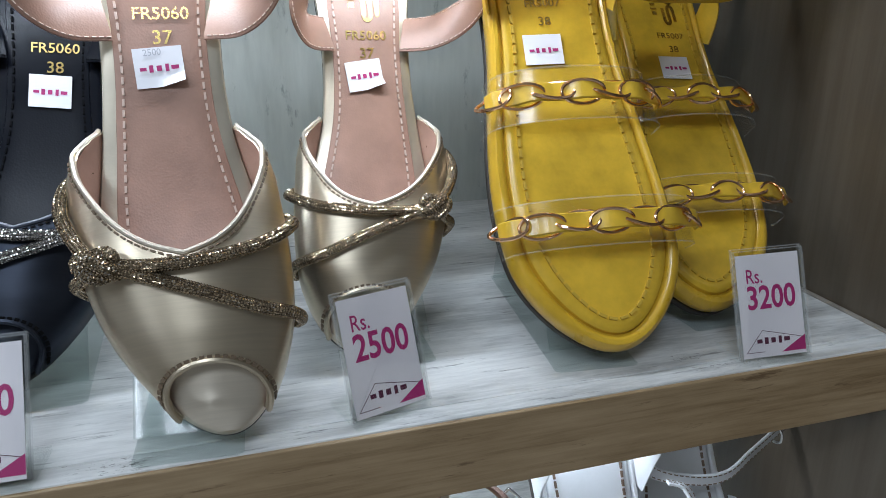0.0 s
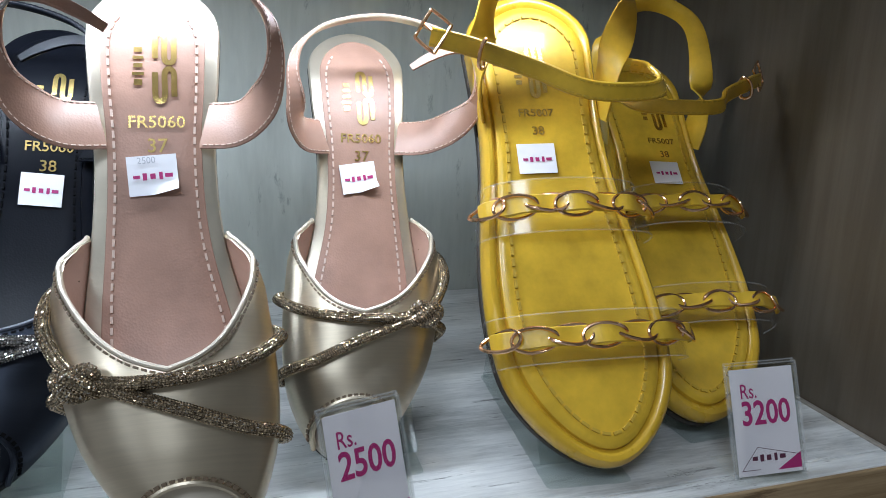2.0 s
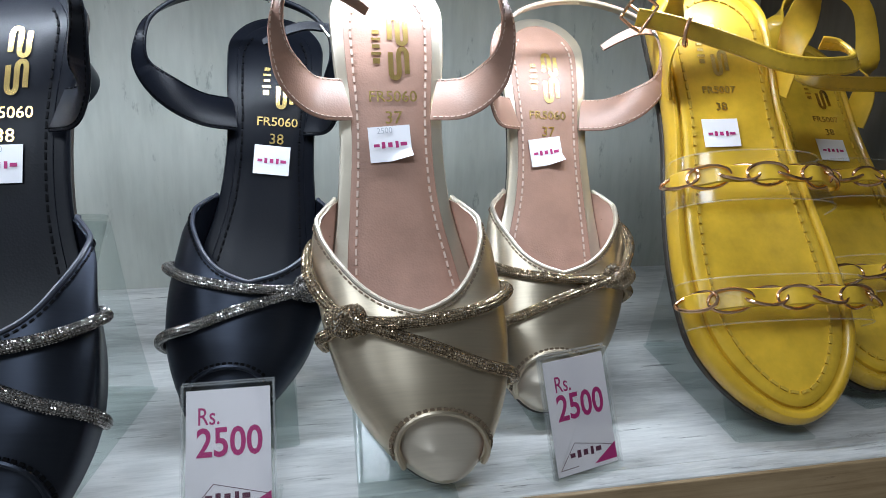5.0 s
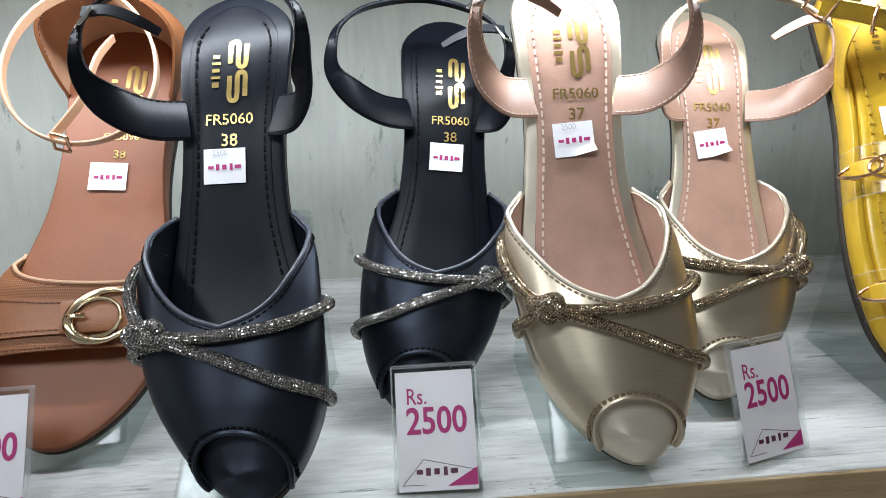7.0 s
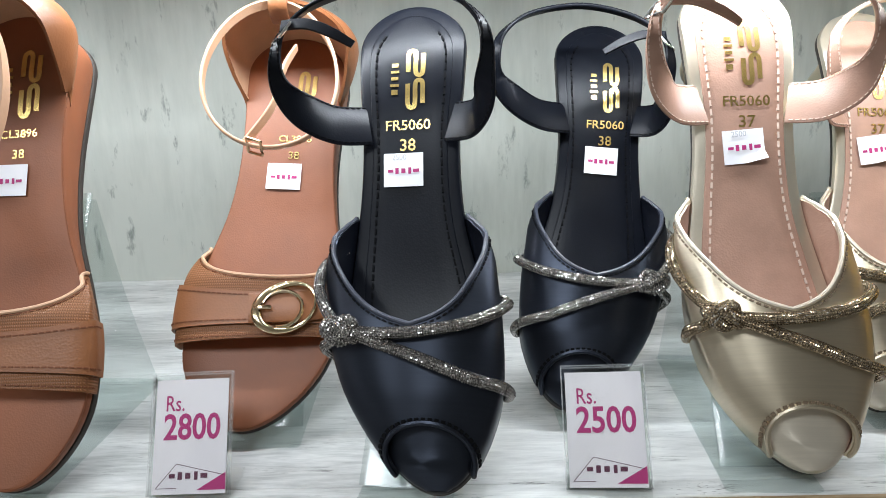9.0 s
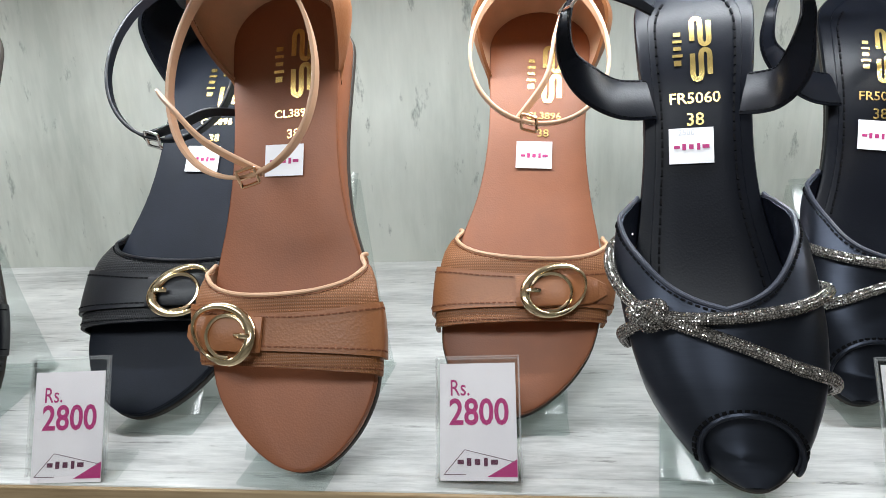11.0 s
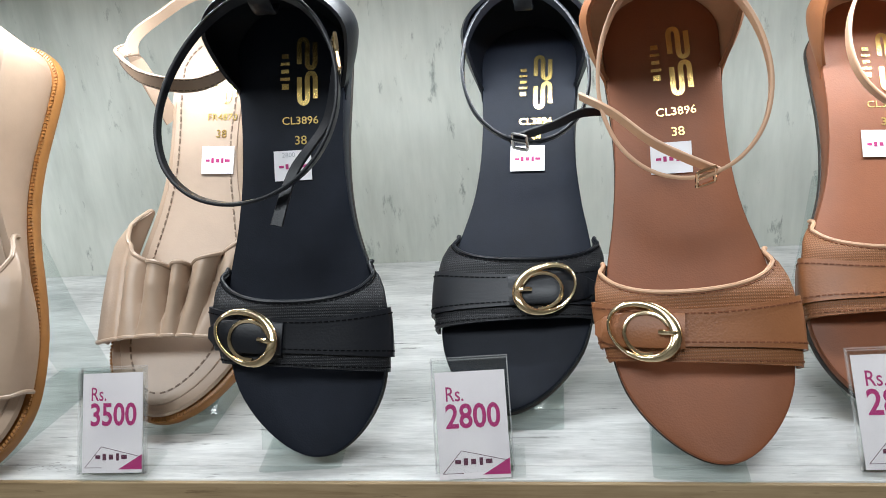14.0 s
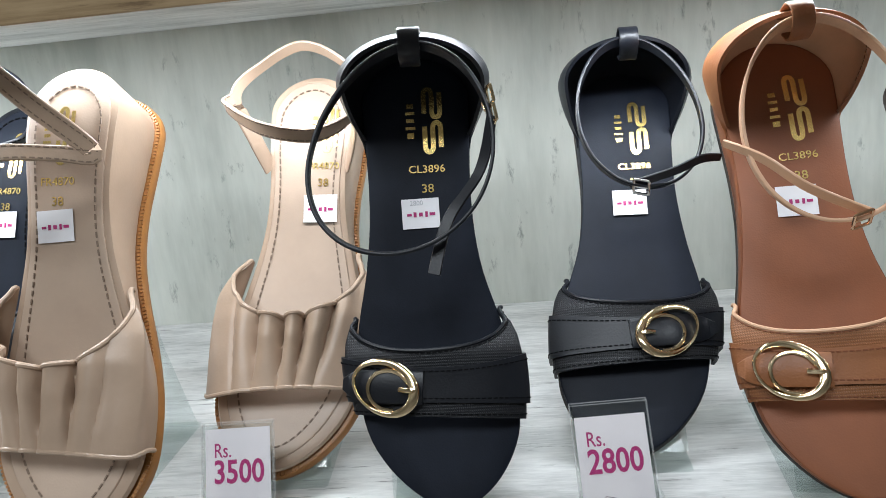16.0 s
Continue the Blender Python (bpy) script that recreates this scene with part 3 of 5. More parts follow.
def foil_mark(parent, foot, u, code, size, x0=0.0, k=1.0, m=None, gaps=(0.0245, 0.0345), letters=1.0):
    """Gold foil: two bent strokes, a row of plain bars, and the printed numbers."""
    m = m or M["foil"]
    y0 = u * foot.L
    put = lambda x, y: foot.top(x0 + x, y0 + y, 0.0005)
    geo = Geo()
    r, q, cx = 0.0037 * k, 0.0165 * k, 0.0045 * k
    # two waves of three upright strokes, one over the other
    for f, low in ((1, 0.08), (-1, -0.92)):
        wave = [(-1, 0.12), (-1, 0.40), (-1, 0.68), (-0.85, 0.80), (-0.5, 0.84), (-0.15, 0.80), (0, 0.68), (0, 0.44), (0, 0.16), (0.15, 0.04), (0.5, 0.0), (0.85, 0.04), (1, 0.16), (1, 0.44), (1, 0.74)]
        stroke(geo, [(cx + f * x * r, (low + y) * q) for x, y in wave], 0.0023 * k, put)
    for i, (bw, bh) in enumerate(((0.0040, 0.0022), (0.0052, 0.0014), (0.0044, 0.0018), (0.0056, 0.0014), (0.0040, 0.0026))):
        bar(geo, -0.0058 * k, (0.0072 - 0.0036 * i) * k, bw * 0.8 * k, bh * k, put)
    part("foil_mark", geo, m, parent, "gold foil stamp", 1, "stuff", False)
    ink = Geo()
    write(ink, code, 0.0058 * letters, lambda x, y: put(x + 0.001, y - gaps[0]), 0.010, 1.08)
    write(ink, size, 0.0066 * letters, lambda x, y: put(x + 0.001, y - gaps[1]), 0.008, 1.05)
    part("printed_number", ink, m, parent, smooth=False)


def buckle(parent, o, x, y, w, h, mat, m=1, label="", rod=0.0008):
    """A small square frame with a pin, in the plane of x and y."""
    o, x, y = np.array(o, float), unit(x), unit(y)
    geo = Geo()
    ring = [o + a * w / 2 * x + b * h / 2 * y for a, b in ((-1, -0.8), (-0.8, -1), (0.8, -1), (1, -0.8), (1, 0.8), (0.8, 1), (-0.8, 1), (-1, 0.8))]
    tube(geo, ring, rod, 7, 3, True)
    tube(geo, [o - x * w * 0.5, o, o + x * w * 0.55], rod * 0.8, 6, 3)
    return part("buckle", geo, mat, parent, label, m)


WEDGE_W = [0.030, 0.0362, 0.0412, 0.0420, 0.0378, 0.0318, 0.0284, 0.0276, 0.0286, 0.0296, 0.0286]


def straight_sole(foot, zt, zb, edge=0.0012, cut=0.0):
    """The section of a plain slab between two heights."""
    return [(-1, cut + edge, zb), (-1, cut, lambda u: zb(u) + edge), (-1, cut, lambda u: zt(u) - edge), (-1, cut + edge * 0.4, lambda u: zt(u) - edge * 0.3), (-1, cut + edge * 1.4, zt), (-0.5, cut + edge, zt), (0, cut + edge, zt), (0.5, cut + edge, zt),
            (1, cut + edge * 1.4, zt), (1, cut + edge * 0.4, lambda u: zt(u) - edge * 0.3), (1, cut, lambda u: zt(u) - edge), (1, cut, lambda u: zb(u) + edge), (1, cut + edge, zb)]


def heel_cup(foot, tall, u0=0.78, lean=0.006, thick=0.0018, n=40, ns=8):
    """The stiff counter round the heel."""
    line = []
    for i in range(n + 1):
        t = -1 + 2 * i / n
        f = 1 if t > 0 else -1
        u = u0 + (1 - u0) * math.sin(math.pi / 2 * (1 - abs(t)))
        x, y = foot.at(f, min(u, 1.0), -0.0008)
        line.append((x, y, t))
    g = []
    for x, y, t in line:
        u = min(y / foot.L, 1)
        high = tall * (1 - abs(t) ** 2.2) + 0.002
        row = []
        for j in range(ns + 1):
            k = j / ns
            row.append((x * (1 + 0.36 * math.sin(0.78 * math.pi * k) * (1 - abs(t) ** 6)), y + lean * math.sin(k * 2.2) - 0.020 * k * k * (1 - t * t), foot.h(min(u, 1)) - 0.004 + (high + 0.004) * k))
        g.append(row)
    return np.array(g)


def court_sandal(name, m4, foot, m, c, size, sticker, label, group, price="", curl=0.0, skew=0.0, mark=0.0):
    """A peep-toe slingback with knotted crystal cords."""
    t = thing(name, m4, label, "sandal", group)
    H = foot.h
    low = lambda u: max(H(u) - 0.0065, 0.0)
    part("outsole", slab(foot, straight_sole(foot, lambda u: max(H(u) - 0.0045, 0.002), lambda u: max(H(u) - 0.0085, 0.0))), M["dark_sole"], t, "dark thin sole", m)
    part("insole_board", slab(foot, straight_sole(foot, lambda u: H(u) - 0.0006, low, 0.0022)), c["edge"], t, "", m)
    part("insole", slab(foot, straight_sole(foot, H, lambda u: H(u) - 0.001, 0.0006, 0.0078)), c["lining"], t, "", m)
    # block heel
    geo = Geo()
    rings = []
    for k in np.linspace(0, 1, 8):
        ring = []
        for i in range(24):
            a = 2 * math.pi * i / 24
            s = 0.021 - 0.006 * math.sin(math.pi * min(k * 1.3, 1) / 2)
            y = foot.L * 0.885 + s * 1.05 * math.sin(a) + 0.006 * k
            ring.append((s * math.cos(a), y, max((H(min(y / foot.L, 1)) - 0.006) * (1 - k), 0.0)))
        rings.append(ring + [ring[0]])
    geo.grid(rings)
    geo.f.append(tuple(range(7 * 25, 7 * 25 + 24)))
    geo.s.append(0)
    part("heel", geo, c["upper"], t, "", m)
    ks = (0.0, 0.07, 0.15, 0.265, 0.36, 0.42, 0.47, 0.51, 0.56)
    kt = (0.009, 0.0130, 0.0215, 0.0300, 0.0290, 0.0240, 0.0160, 0.0085, -0.0080)
    kf = (0.0, 0.0, 0.002, 0.0055, 0.0085, 0.0108, 0.0105, 0.0050, -0.0100)
    tall = lambda u: float(np.interp(u, ks, kt))
    flare = lambda u: float(np.interp(u, ks, kf))
    start = lambda a: 0.032 + 0.076 * math.sin(a) ** 1.6
    end = lambda a: 0.270 + 0.055 * abs(math.cos(a)) + 0.206 * abs(math.cos(a)) ** 3.0
    g = arch_grid(foot, start, end, tall, 64, 18, flare=flare)
    geo = Geo()
    nr = shell(geo, g, 0.0017, (0, 1))
    upper = part("upper", geo, [c["upper"], c["lining"]], t, "", m)
    geo = Geo()
    tube(geo, g[:, -1] + nr[:, -1] * 0.0002, 0.0011, 8, 1, raw=True)
    part("topline_piping", geo, c["trim"], upper, "pale piped edge", m)
    geo = Geo()
    tube(geo, g[2:-2, 0] + nr[2:-2, 0] * 0.0004, 0.0013, 8, 1, raw=True)
    part("toe_piping", geo, c["upper"], upper, "", m)
    geo = Geo()
    stitches(geo, g[1:-1, -2] + nr[1:-1, -2] * 0.0003, nr[1:-1, -2], 0.0031, 0.0020, 0.0004)
    toe = g[3:-3, 0] * 0.45 + g[3:-3, 1] * 0.55
    stitches(geo, toe + nr[3:-3, 1] * 0.0006, nr[3:-3, 1], 0.0028, 0.0018, 0.0008)
    part("upper_stitching", geo, c["thread"], upper, "rows of dark thread", m, "stuff", False, False)
    geo = Geo()
    for f in (1, -1):
        ln = rim_line(foot, 0.0120, 0.0003, 0.30, 0.96, 90, f)
        stitches(geo, ln, [(0, 0, 1)] * len(ln), 0.0044, 0.0029, 0.00048, 0.0003)
    part("stitching", geo, c["stitch"], t, "rows of thread", m, "stuff", False, False)
    pad = arch_grid(foot, lambda a: 0.004, lambda a: 0.15, lambda u: max(tall(u) - 0.0030, 0.0) * min(1.0, 0.35 + u / 0.07) ** 0.7, 40, 14, -0.0022)
    geo = Geo()
    shell(geo, pad, 0.001)
    part("toe_pad", geo, c["pad"], t, "satin-covered toe of the insole", m)
    # crystal cords
    on = lambda u, a, off=0.0028: arch(foot, u, a * math.pi, tall, off, flare=flare)
    knot = on(0.262, 0.725, 0.005)
    cords = (
        [on(0.262, 0.715, 0.004), on(0.252, 0.60), on(0.255, 0.45), on(0.280, 0.28), on(0.325, 0.12), on(0.355, 0.03, 0.001)],
        [on(0.257, 0.70, 0.005), on(0.235, 0.60), on(0.205, 0.46), on(0.180, 0.32), on(0.172, 0.17), on(0.172, 0.05, 0.003), on(0.178, 0.0, 0.001)],
        [on(0.270, 0.74, 0.004), on(0.31, 0.81), on(0.365, 0.87), on(0.42, 0.93), on(0.46, 0.985, 0.001)],
        [on(0.258, 0.74, 0.004), on(0.250, 0.82), on(0.250, 0.90), on(0.252, 0.99, 0.002)],
    )
    for pts in cords:
        geo = Geo()
        tube(geo, pts, 0.0025, 10, 10, flat=0.85)
        cord = part("crystal_cord", geo, c["crystal"], t, "cord set with tiny crystals", m)
        geo = Geo()
        stones(geo, pts, 0.0025, 0.85)
        part("crystal_setting", geo, c["stone"], cord, "rows of tiny faceted crystals", m, "stuff", False, False)
    geo = Geo()
    loop = [knot + np.array((0.0058 * math.cos(b), 0.0040 * math.sin(b) + 0.0012 * math.cos(2 * b), 0.0022 * math.sin(2 * b) + 0.001)) for b in np.linspace(0, 2 * math.pi, 9)[:-1]]
    over = [knot + np.array(q) for q in ((-0.006, 0.003, -0.001), (-0.002, 0.0005, 0.0052), (0.004, -0.003, 0.0035), (0.0075, -0.004, -0.001))]
    tube(geo, loop, 0.0027, 10, 6, True)
    tube(geo, over, 0.0026, 10, 8)
    tied = part("crystal_knot", geo, c["crystal"], t, "knot of crystal cord", m)
    geo = Geo()
    stones(geo, loop + loop[:1], 0.0027, 1.0)
    stones(geo, over, 0.0026, 1.0)
    part("crystal_setting", geo, c["stone"], tied, "rows of tiny faceted crystals", m, "stuff", False, False)
    # slingback: wide tabs that narrow into the heel strap
    w0 = foot.hw(0.72)
    h = H(0.72)
    X, Y, Z = (1, 0, 0), (0, 1, 0), (0, 0, 1)
    L = foot.L
    side = (0.25, 0.9, 0.1)
    strap = []
    for f in (-1, 1):
        wing = [(f * (w0 - 0.004), 0.705 * L, h - 0.001, 0.0215, 0, 1, 0), (f * (w0 + 0.009) + skew * 0.2, 0.690 * L, h + 0.006, 0.0210, 0, 1, 0.05), (f * (w0 + 0.018) + skew * 0.6, 0.690 * L, h + 0.018, 0.0170, f * -0.35, 0.85, 0.1),
                (f * (w0 + 0.0232) + skew, 0.714 * L, h + 0.029, 0.0095, f * -0.8, 0.55, 0.2), (f * (w0 + 0.0245) + skew, 0.758 * L, h + 0.037, 0.0062, f * -0.95, 0.1, 0.3), (f * (w0 + 0.0205) + skew, 0.812 * L, h + 0.041, 0.0056, f * -0.6, -0.3, 0.7)]
        strap.append(wing)
    mid = [(-0.029 + skew, 0.868 * L, h + 0.043, 0.0055, 0.1, -0.4, 0.9), (skew, 0.895 * L, h + 0.044, 0.0055, 0, -0.4, 0.9), (0.029 + skew, 0.868 * L, h + 0.043, 0.0055, -0.1, -0.4, 0.9)]
    geo = Geo()
    p, nn, dd = ribbon(geo, strap[0] + mid + strap[1][::-1], 0.0019, 8, slots=(0, 1))
    back = part("slingback_strap", geo, [c["strap"], c["lining"]], t, "", m)
    geo = Geo()
    ws = spline([q[3:4] for q in strap[0] + mid + strap[1][::-1]], 8)
    for sgn in (-1, 1):
        stitches(geo, p + dd * (ws * 0.5 - 0.0011) * sgn - nn * 0.0010, -nn, 0.0028, 0.0018, 0.0002, 0.0002)
    part("strap_stitching", geo, c["stitch"], back, "", m, "stuff", False, False)
    bx = np.array(strap[0][5][:3])
    run = unit(np.array(mid[0][:3]) - np.array(strap[0][4][:3]))
    buckle(back, bx - run * 0.002, run, np.array(strap[0][5][4:7]), 0.0085, 0.0098, M["steel"], m, label="nickel buckle")
    geo = Geo()
    ribbon(geo, [(*(bx + np.array((-0.001, 0.001, 0.0015))), 0.0054, 0, 1, 0.2), (*(bx + np.array((0.012, -0.001, 0.0035))), 0.0054, 0.1, 1, 0.2), (*(bx + np.array((0.024, -0.006, 0.002))), 0.0050, 0.2, 1, 0.2), (*(bx + np.array((0.033, -0.010, -0.002))), 0.0038, 0.2, 1, 0.2)], 0.0016, 8)
    part("strap_end", geo, c["lining"], back, "", m)
    foil_mark(t, foot, sticker[0] + 0.189, "FR5060", size, mark + 0.001, 1.0, None, (0.0238, 0.0332), 1.17)
    label_sticker(t, foot, sticker[0], sticker[1], m, price, curl, mark, 0.0192)
    return t


def band_sandal(name, m4, foot, m, c, sticker, label, group, loop, price="", mark=0.0, turn=0.665):
    """A low wedge sandal: wide buckled band, heel counter and thin ankle strap."""
    t = thing(name, m4, label, "sandal", group)
    H = foot.h
    part("outsole", slab(foot, straight_sole(foot, lambda u: 0.0042, lambda u: 0.0, 0.0010, -0.0006)), M["dark_sole"], t, "dark thin sole", m)
    part("wedge", slab(foot, straight_sole(foot, lambda u: H(u) - 0.0012, lambda u: 0.0040, 0.0012)), c["base"], t, "", m)
    part("insole", slab(foot, straight_sole(foot, H, lambda u: H(u) - 0.0016, 0.0011, 0.0002)), c["base"], t, "", m)
    tall = lambda u: float(np.interp(u, (0.15, 0.33, 0.42), (0.0130, 0.0150, 0.0010)))
    flare = lambda u: float(np.interp(u, (0.16, 0.30, 0.36, 0.39, 0.42), (0.0015, 0.0050, 0.0064, 0.0052, -0.0030)))
    s0 = lambda a: 0.192 - 0.014 * math.cos(a)
    s1 = lambda a: 0.332 + 0.030 * math.cos(a) ** 2 + 0.056 * math.cos(a) ** 4 + 0.004 * math.cos(a)
    g = arch_grid(foot, s0, s1, tall, 48, 14, 0.0012, flare=flare)
    geo = Geo()
    nr = shell(geo, g, 0.0018, (0, 1))
    band = part("band", geo, [c["weave"], c["pale"]], t, "embossed leather band", m)
    geo = Geo()
    tube(geo, g[:, -1] + nr[:, -1] * 0.0002, 0.0011, 8, 1, raw=True)
    part("band_edge", geo, c["pale"], band, "", m)
    b0 = lambda a: 0.222 - 0.012 * math.cos(a)
    b1 = lambda a: 0.295 + 0.030 * math.cos(a) ** 2 - 0.006 * math.cos(a)
    gb = arch_grid(foot, b0, b1, tall, 48, 6, 0.0032, flare=flare)
    geo = Geo()
    nb = shell(geo, gb, 0.0016)
    belt = part("belt", geo, c["band"], band, "smooth belt over the band", m)
    geo = Geo()
    for j in (0, 14):
        k = 1 if j == 0 else 13
        stitches(geo, g[1:-1, k] * 0.6 + g[1:-1, j] * 0.4 + nr[1:-1, k] * 0.0002, nr[1:-1, k], 0.0030, 0.0021, 0.0003, 0.0002)
    for k, j in ((1, 0), (5, 6)):
        stitches(geo, gb[1:-1, k] * 0.7 + gb[1:-1, j] * 0.3 + nb[1:-1, k] * 0.0002, nb[1:-1, k], 0.0030, 0.0021, 0.0003, 0.0002)
    part("stitching", geo, c["stitch"], band, "rows of thread", m, "stuff", False, False)
    # oval buckle, and the belt's tongue through it
    o = arch(foot, 0.258, turn * math.pi, tall, 0.0062, flare=flare)
    ax = unit(arch(foot, 0.253, (turn - 0.06) * math.pi, tall, 0, flare=flare) - arch(foot, 0.263, (turn + 0.06) * math.pi, tall, 0, flare=flare))
    ay = unit(np.array((0.05, 1, 0.06)) - ax * ax[1])
    az = np.cross(ax, ay)
    bx, by = ax * 0.92 - ay * 0.39, ax * 0.39 + ay * 0.92
    geo = Geo()
    n = 48
    rings = []
    for i in range(n):
        a = 2 * math.pi * i / n
        wide = 0.0019 + 0.0009 * math.cos(a - 0.6)
        mid = o + bx * 0.0164 * math.cos(a) + by * 0.0120 * math.sin(a) + az * 0.0014 * math.cos(2 * a)
        out = unit(bx * math.cos(a) / 0.0164 + by * math.sin(a) / 0.0120)
        rings.append([mid + wide * math.cos(b) * out + 0.0017 * math.sin(b) * az for b in np.linspace(0, 2 * math.pi, 11)])
    geo.grid(rings, close=True)
    part("buckle", geo, M["brass"], belt, "polished gold oval buckle", m)
    geo = Geo()
    inner = [o + bx * (0.0112 * math.cos(a) + 0.0028) + by * 0.0096 * math.sin(a) - az * 0.0002 for a in np.linspace(0.9, 5.4, 9)]
    tube(geo, inner, 0.0011, 8, 5)
    tube(geo, [o + ax * 0.008 + az * 0.001, o + ax * 0.0128 + az * 0.0026, o + ax * 0.0162 + az * 0.001], 0.0013, 8, 5)
    part("prong", geo, M["brass"], belt, "", m)
    geo = Geo()
    tongue = []
    for k in range(7):
        a = (turn - 0.12 + 0.053 * k) * math.pi
        p = arch(foot, 0.253 + 0.003 * k, a, tall, 0.0046 + 0.0006 * (k == 3), flare=flare)
        tongue.append((*p, (0.0165, 0.0165, 0.0165, 0.0165, 0.0155, 0.0125, 0.006)[k], 0, 1, 0.05))
    ribbon(geo, tongue, 0.0018, 6)
    part("tongue", geo, c["band"], belt, "", m)
    # counter
    gc = heel_cup(foot, 0.050)
    geo = Geo()
    du, dv = np.gradient(gc, axis=0), np.gradient(gc, axis=1)
    nc = unit(np.cross(du, dv))
    if nc[20, 4, 1] < 0:
        nc = -nc
    shell(geo, gc, 0.0019, (0, 1), nc)
    cup = part("heel_counter", geo, [c["band"], c["pale"]], t, "", m)
    geo = Geo()
    stitches(geo, gc[3:-3, -2] * 0.5 + gc[3:-3, -1] * 0.5 - nc[3:-3, -1] * 0.0020, -nc[3:-3, -1], 0.003, 0.002, 0.0003, 0.0002)
    part("stitching", geo, c["stitch"], cup, "", m, "stuff", False, False)
    topmid = gc[20, -1]
    geo = Geo()
    y0, z0 = topmid[1], topmid[2]
    ribbon(geo, [(0, y0 + 0.004, z0 - 0.012, 0.011, 1, 0, 0), (0, y0 + 0.003, z0 + 0.002, 0.011, 1, 0, 0), (0, y0 - 0.004, z0 + 0.008, 0.0105, 1, 0, 0), (0, y0 - 0.011, z0 + 0.005, 0.0105, 1, 0, 0), (0, y0 - 0.012, z0 - 0.006, 0.010, 1, 0, 0), (0, y0 - 0.005, z0 - 0.012, 0.010, 1, 0, 0)], 0.0016, 8)
    part("strap_loop", geo, c["band"], cup, "", m)
    # ankle strap, hanging from the loop
    half, drop, skew, zlow, gape = loop
    pts = []
    k = 14
    for i in range(k):
        a = 2 * math.pi * i / k
        f = (1 - math.cos(a)) / 2
        x = half * math.sin(a) * (1 - 0.12 * math.cos(a)) + skew * f
        y = y0 - 0.006 - drop * f
        z = z0 + 0.002 + (zlow - z0) * f ** 1.4 + 0.004 * math.sin(a)
        pts.append((x, y, z, 0.0055, 0.10 * math.cos(a), 0.35 * math.cos(a), 1.0))
    geo = Geo()
    ribbon(geo, pts, 0.0017, 7, True, slots=(0, 1))
    ank = part("ankle_strap", geo, [c["strap"], c["pale"]], t, "", m)
    low = np.array(pts[k // 2][:3])
    hang = gape == "hang"
    seat = np.array(pts[3][:3]) + (0.001, 0, 0.001) if hang else low + np.array((0.004, -0.001, 0.002))
    if hang:
        geo = Geo()
        ribbon(geo, [(*seat, 0.0052, 0.9, 0.2, 0.4), (*(seat * 0.62 + low * 0.38 + (0.012, 0, -0.006)), 0.0054, 0.8, 0.3, 0.4), (*(seat * 0.25 + low * 0.75 + (0.014, 0, -0.006)), 0.0056, 0.9, 0.3, 0.2), (*(low + (0.0185, -0.010, -0.004)), 0.0060, 1, 0.3, 0.1)], 0.0016, 10, slots=(0, 1))
        part("strap_end", geo, [c["strap"], c["pale"]], ank, "", m)
        gape = None
        along = unit(np.array(pts[4][:3]) - np.array(pts[2][:3]))
        buckle(ank, seat - along * 0.009, along, (0.4, 0.2, 0.9), 0.008, 0.009, M["brass"], m, label="small gold buckle")
    buckle(ank, seat, along if hang else (0.9, 0.25, 0), (0.3, 0.2, 0.9) if hang else (0, 0.5, 0.85), 0.0078, 0.0080, M["brass"] if hang else M["steel"] if c["strap"] is M["ink_band"] else M["rose_gold"], m, label="small metal buckle")
    if gape:
        geo = Geo()
        e = np.array(gape)
        ribbon(geo, [(*(low + (0.010, 0.001, 0.001)), 0.005, 0, 0.4, 1), (*(low + e * 0.33 + (0, 0, 0.006)), 0.0052, 0, 0.5, 1), (*(low + e * 0.7 + (0, 0, 0.007)), 0.0050, 0, 0.6, 1), (*(low + e), 0.0040, 0, 0.6, 1)], 0.0015, 8, slots=(0, 1))
        part("strap_end", geo, [c["strap"], c["pale"]], ank, "", m)
    foil_mark(t, foot, sticker[0] + 0.211, "CL3896", "38", mark + 0.0035, 1.17, None, (0.0272, 0.0378), 1.0)
    label_sticker(t, foot, sticker[0], sticker[1], m, price, 0.0, mark)
    return t


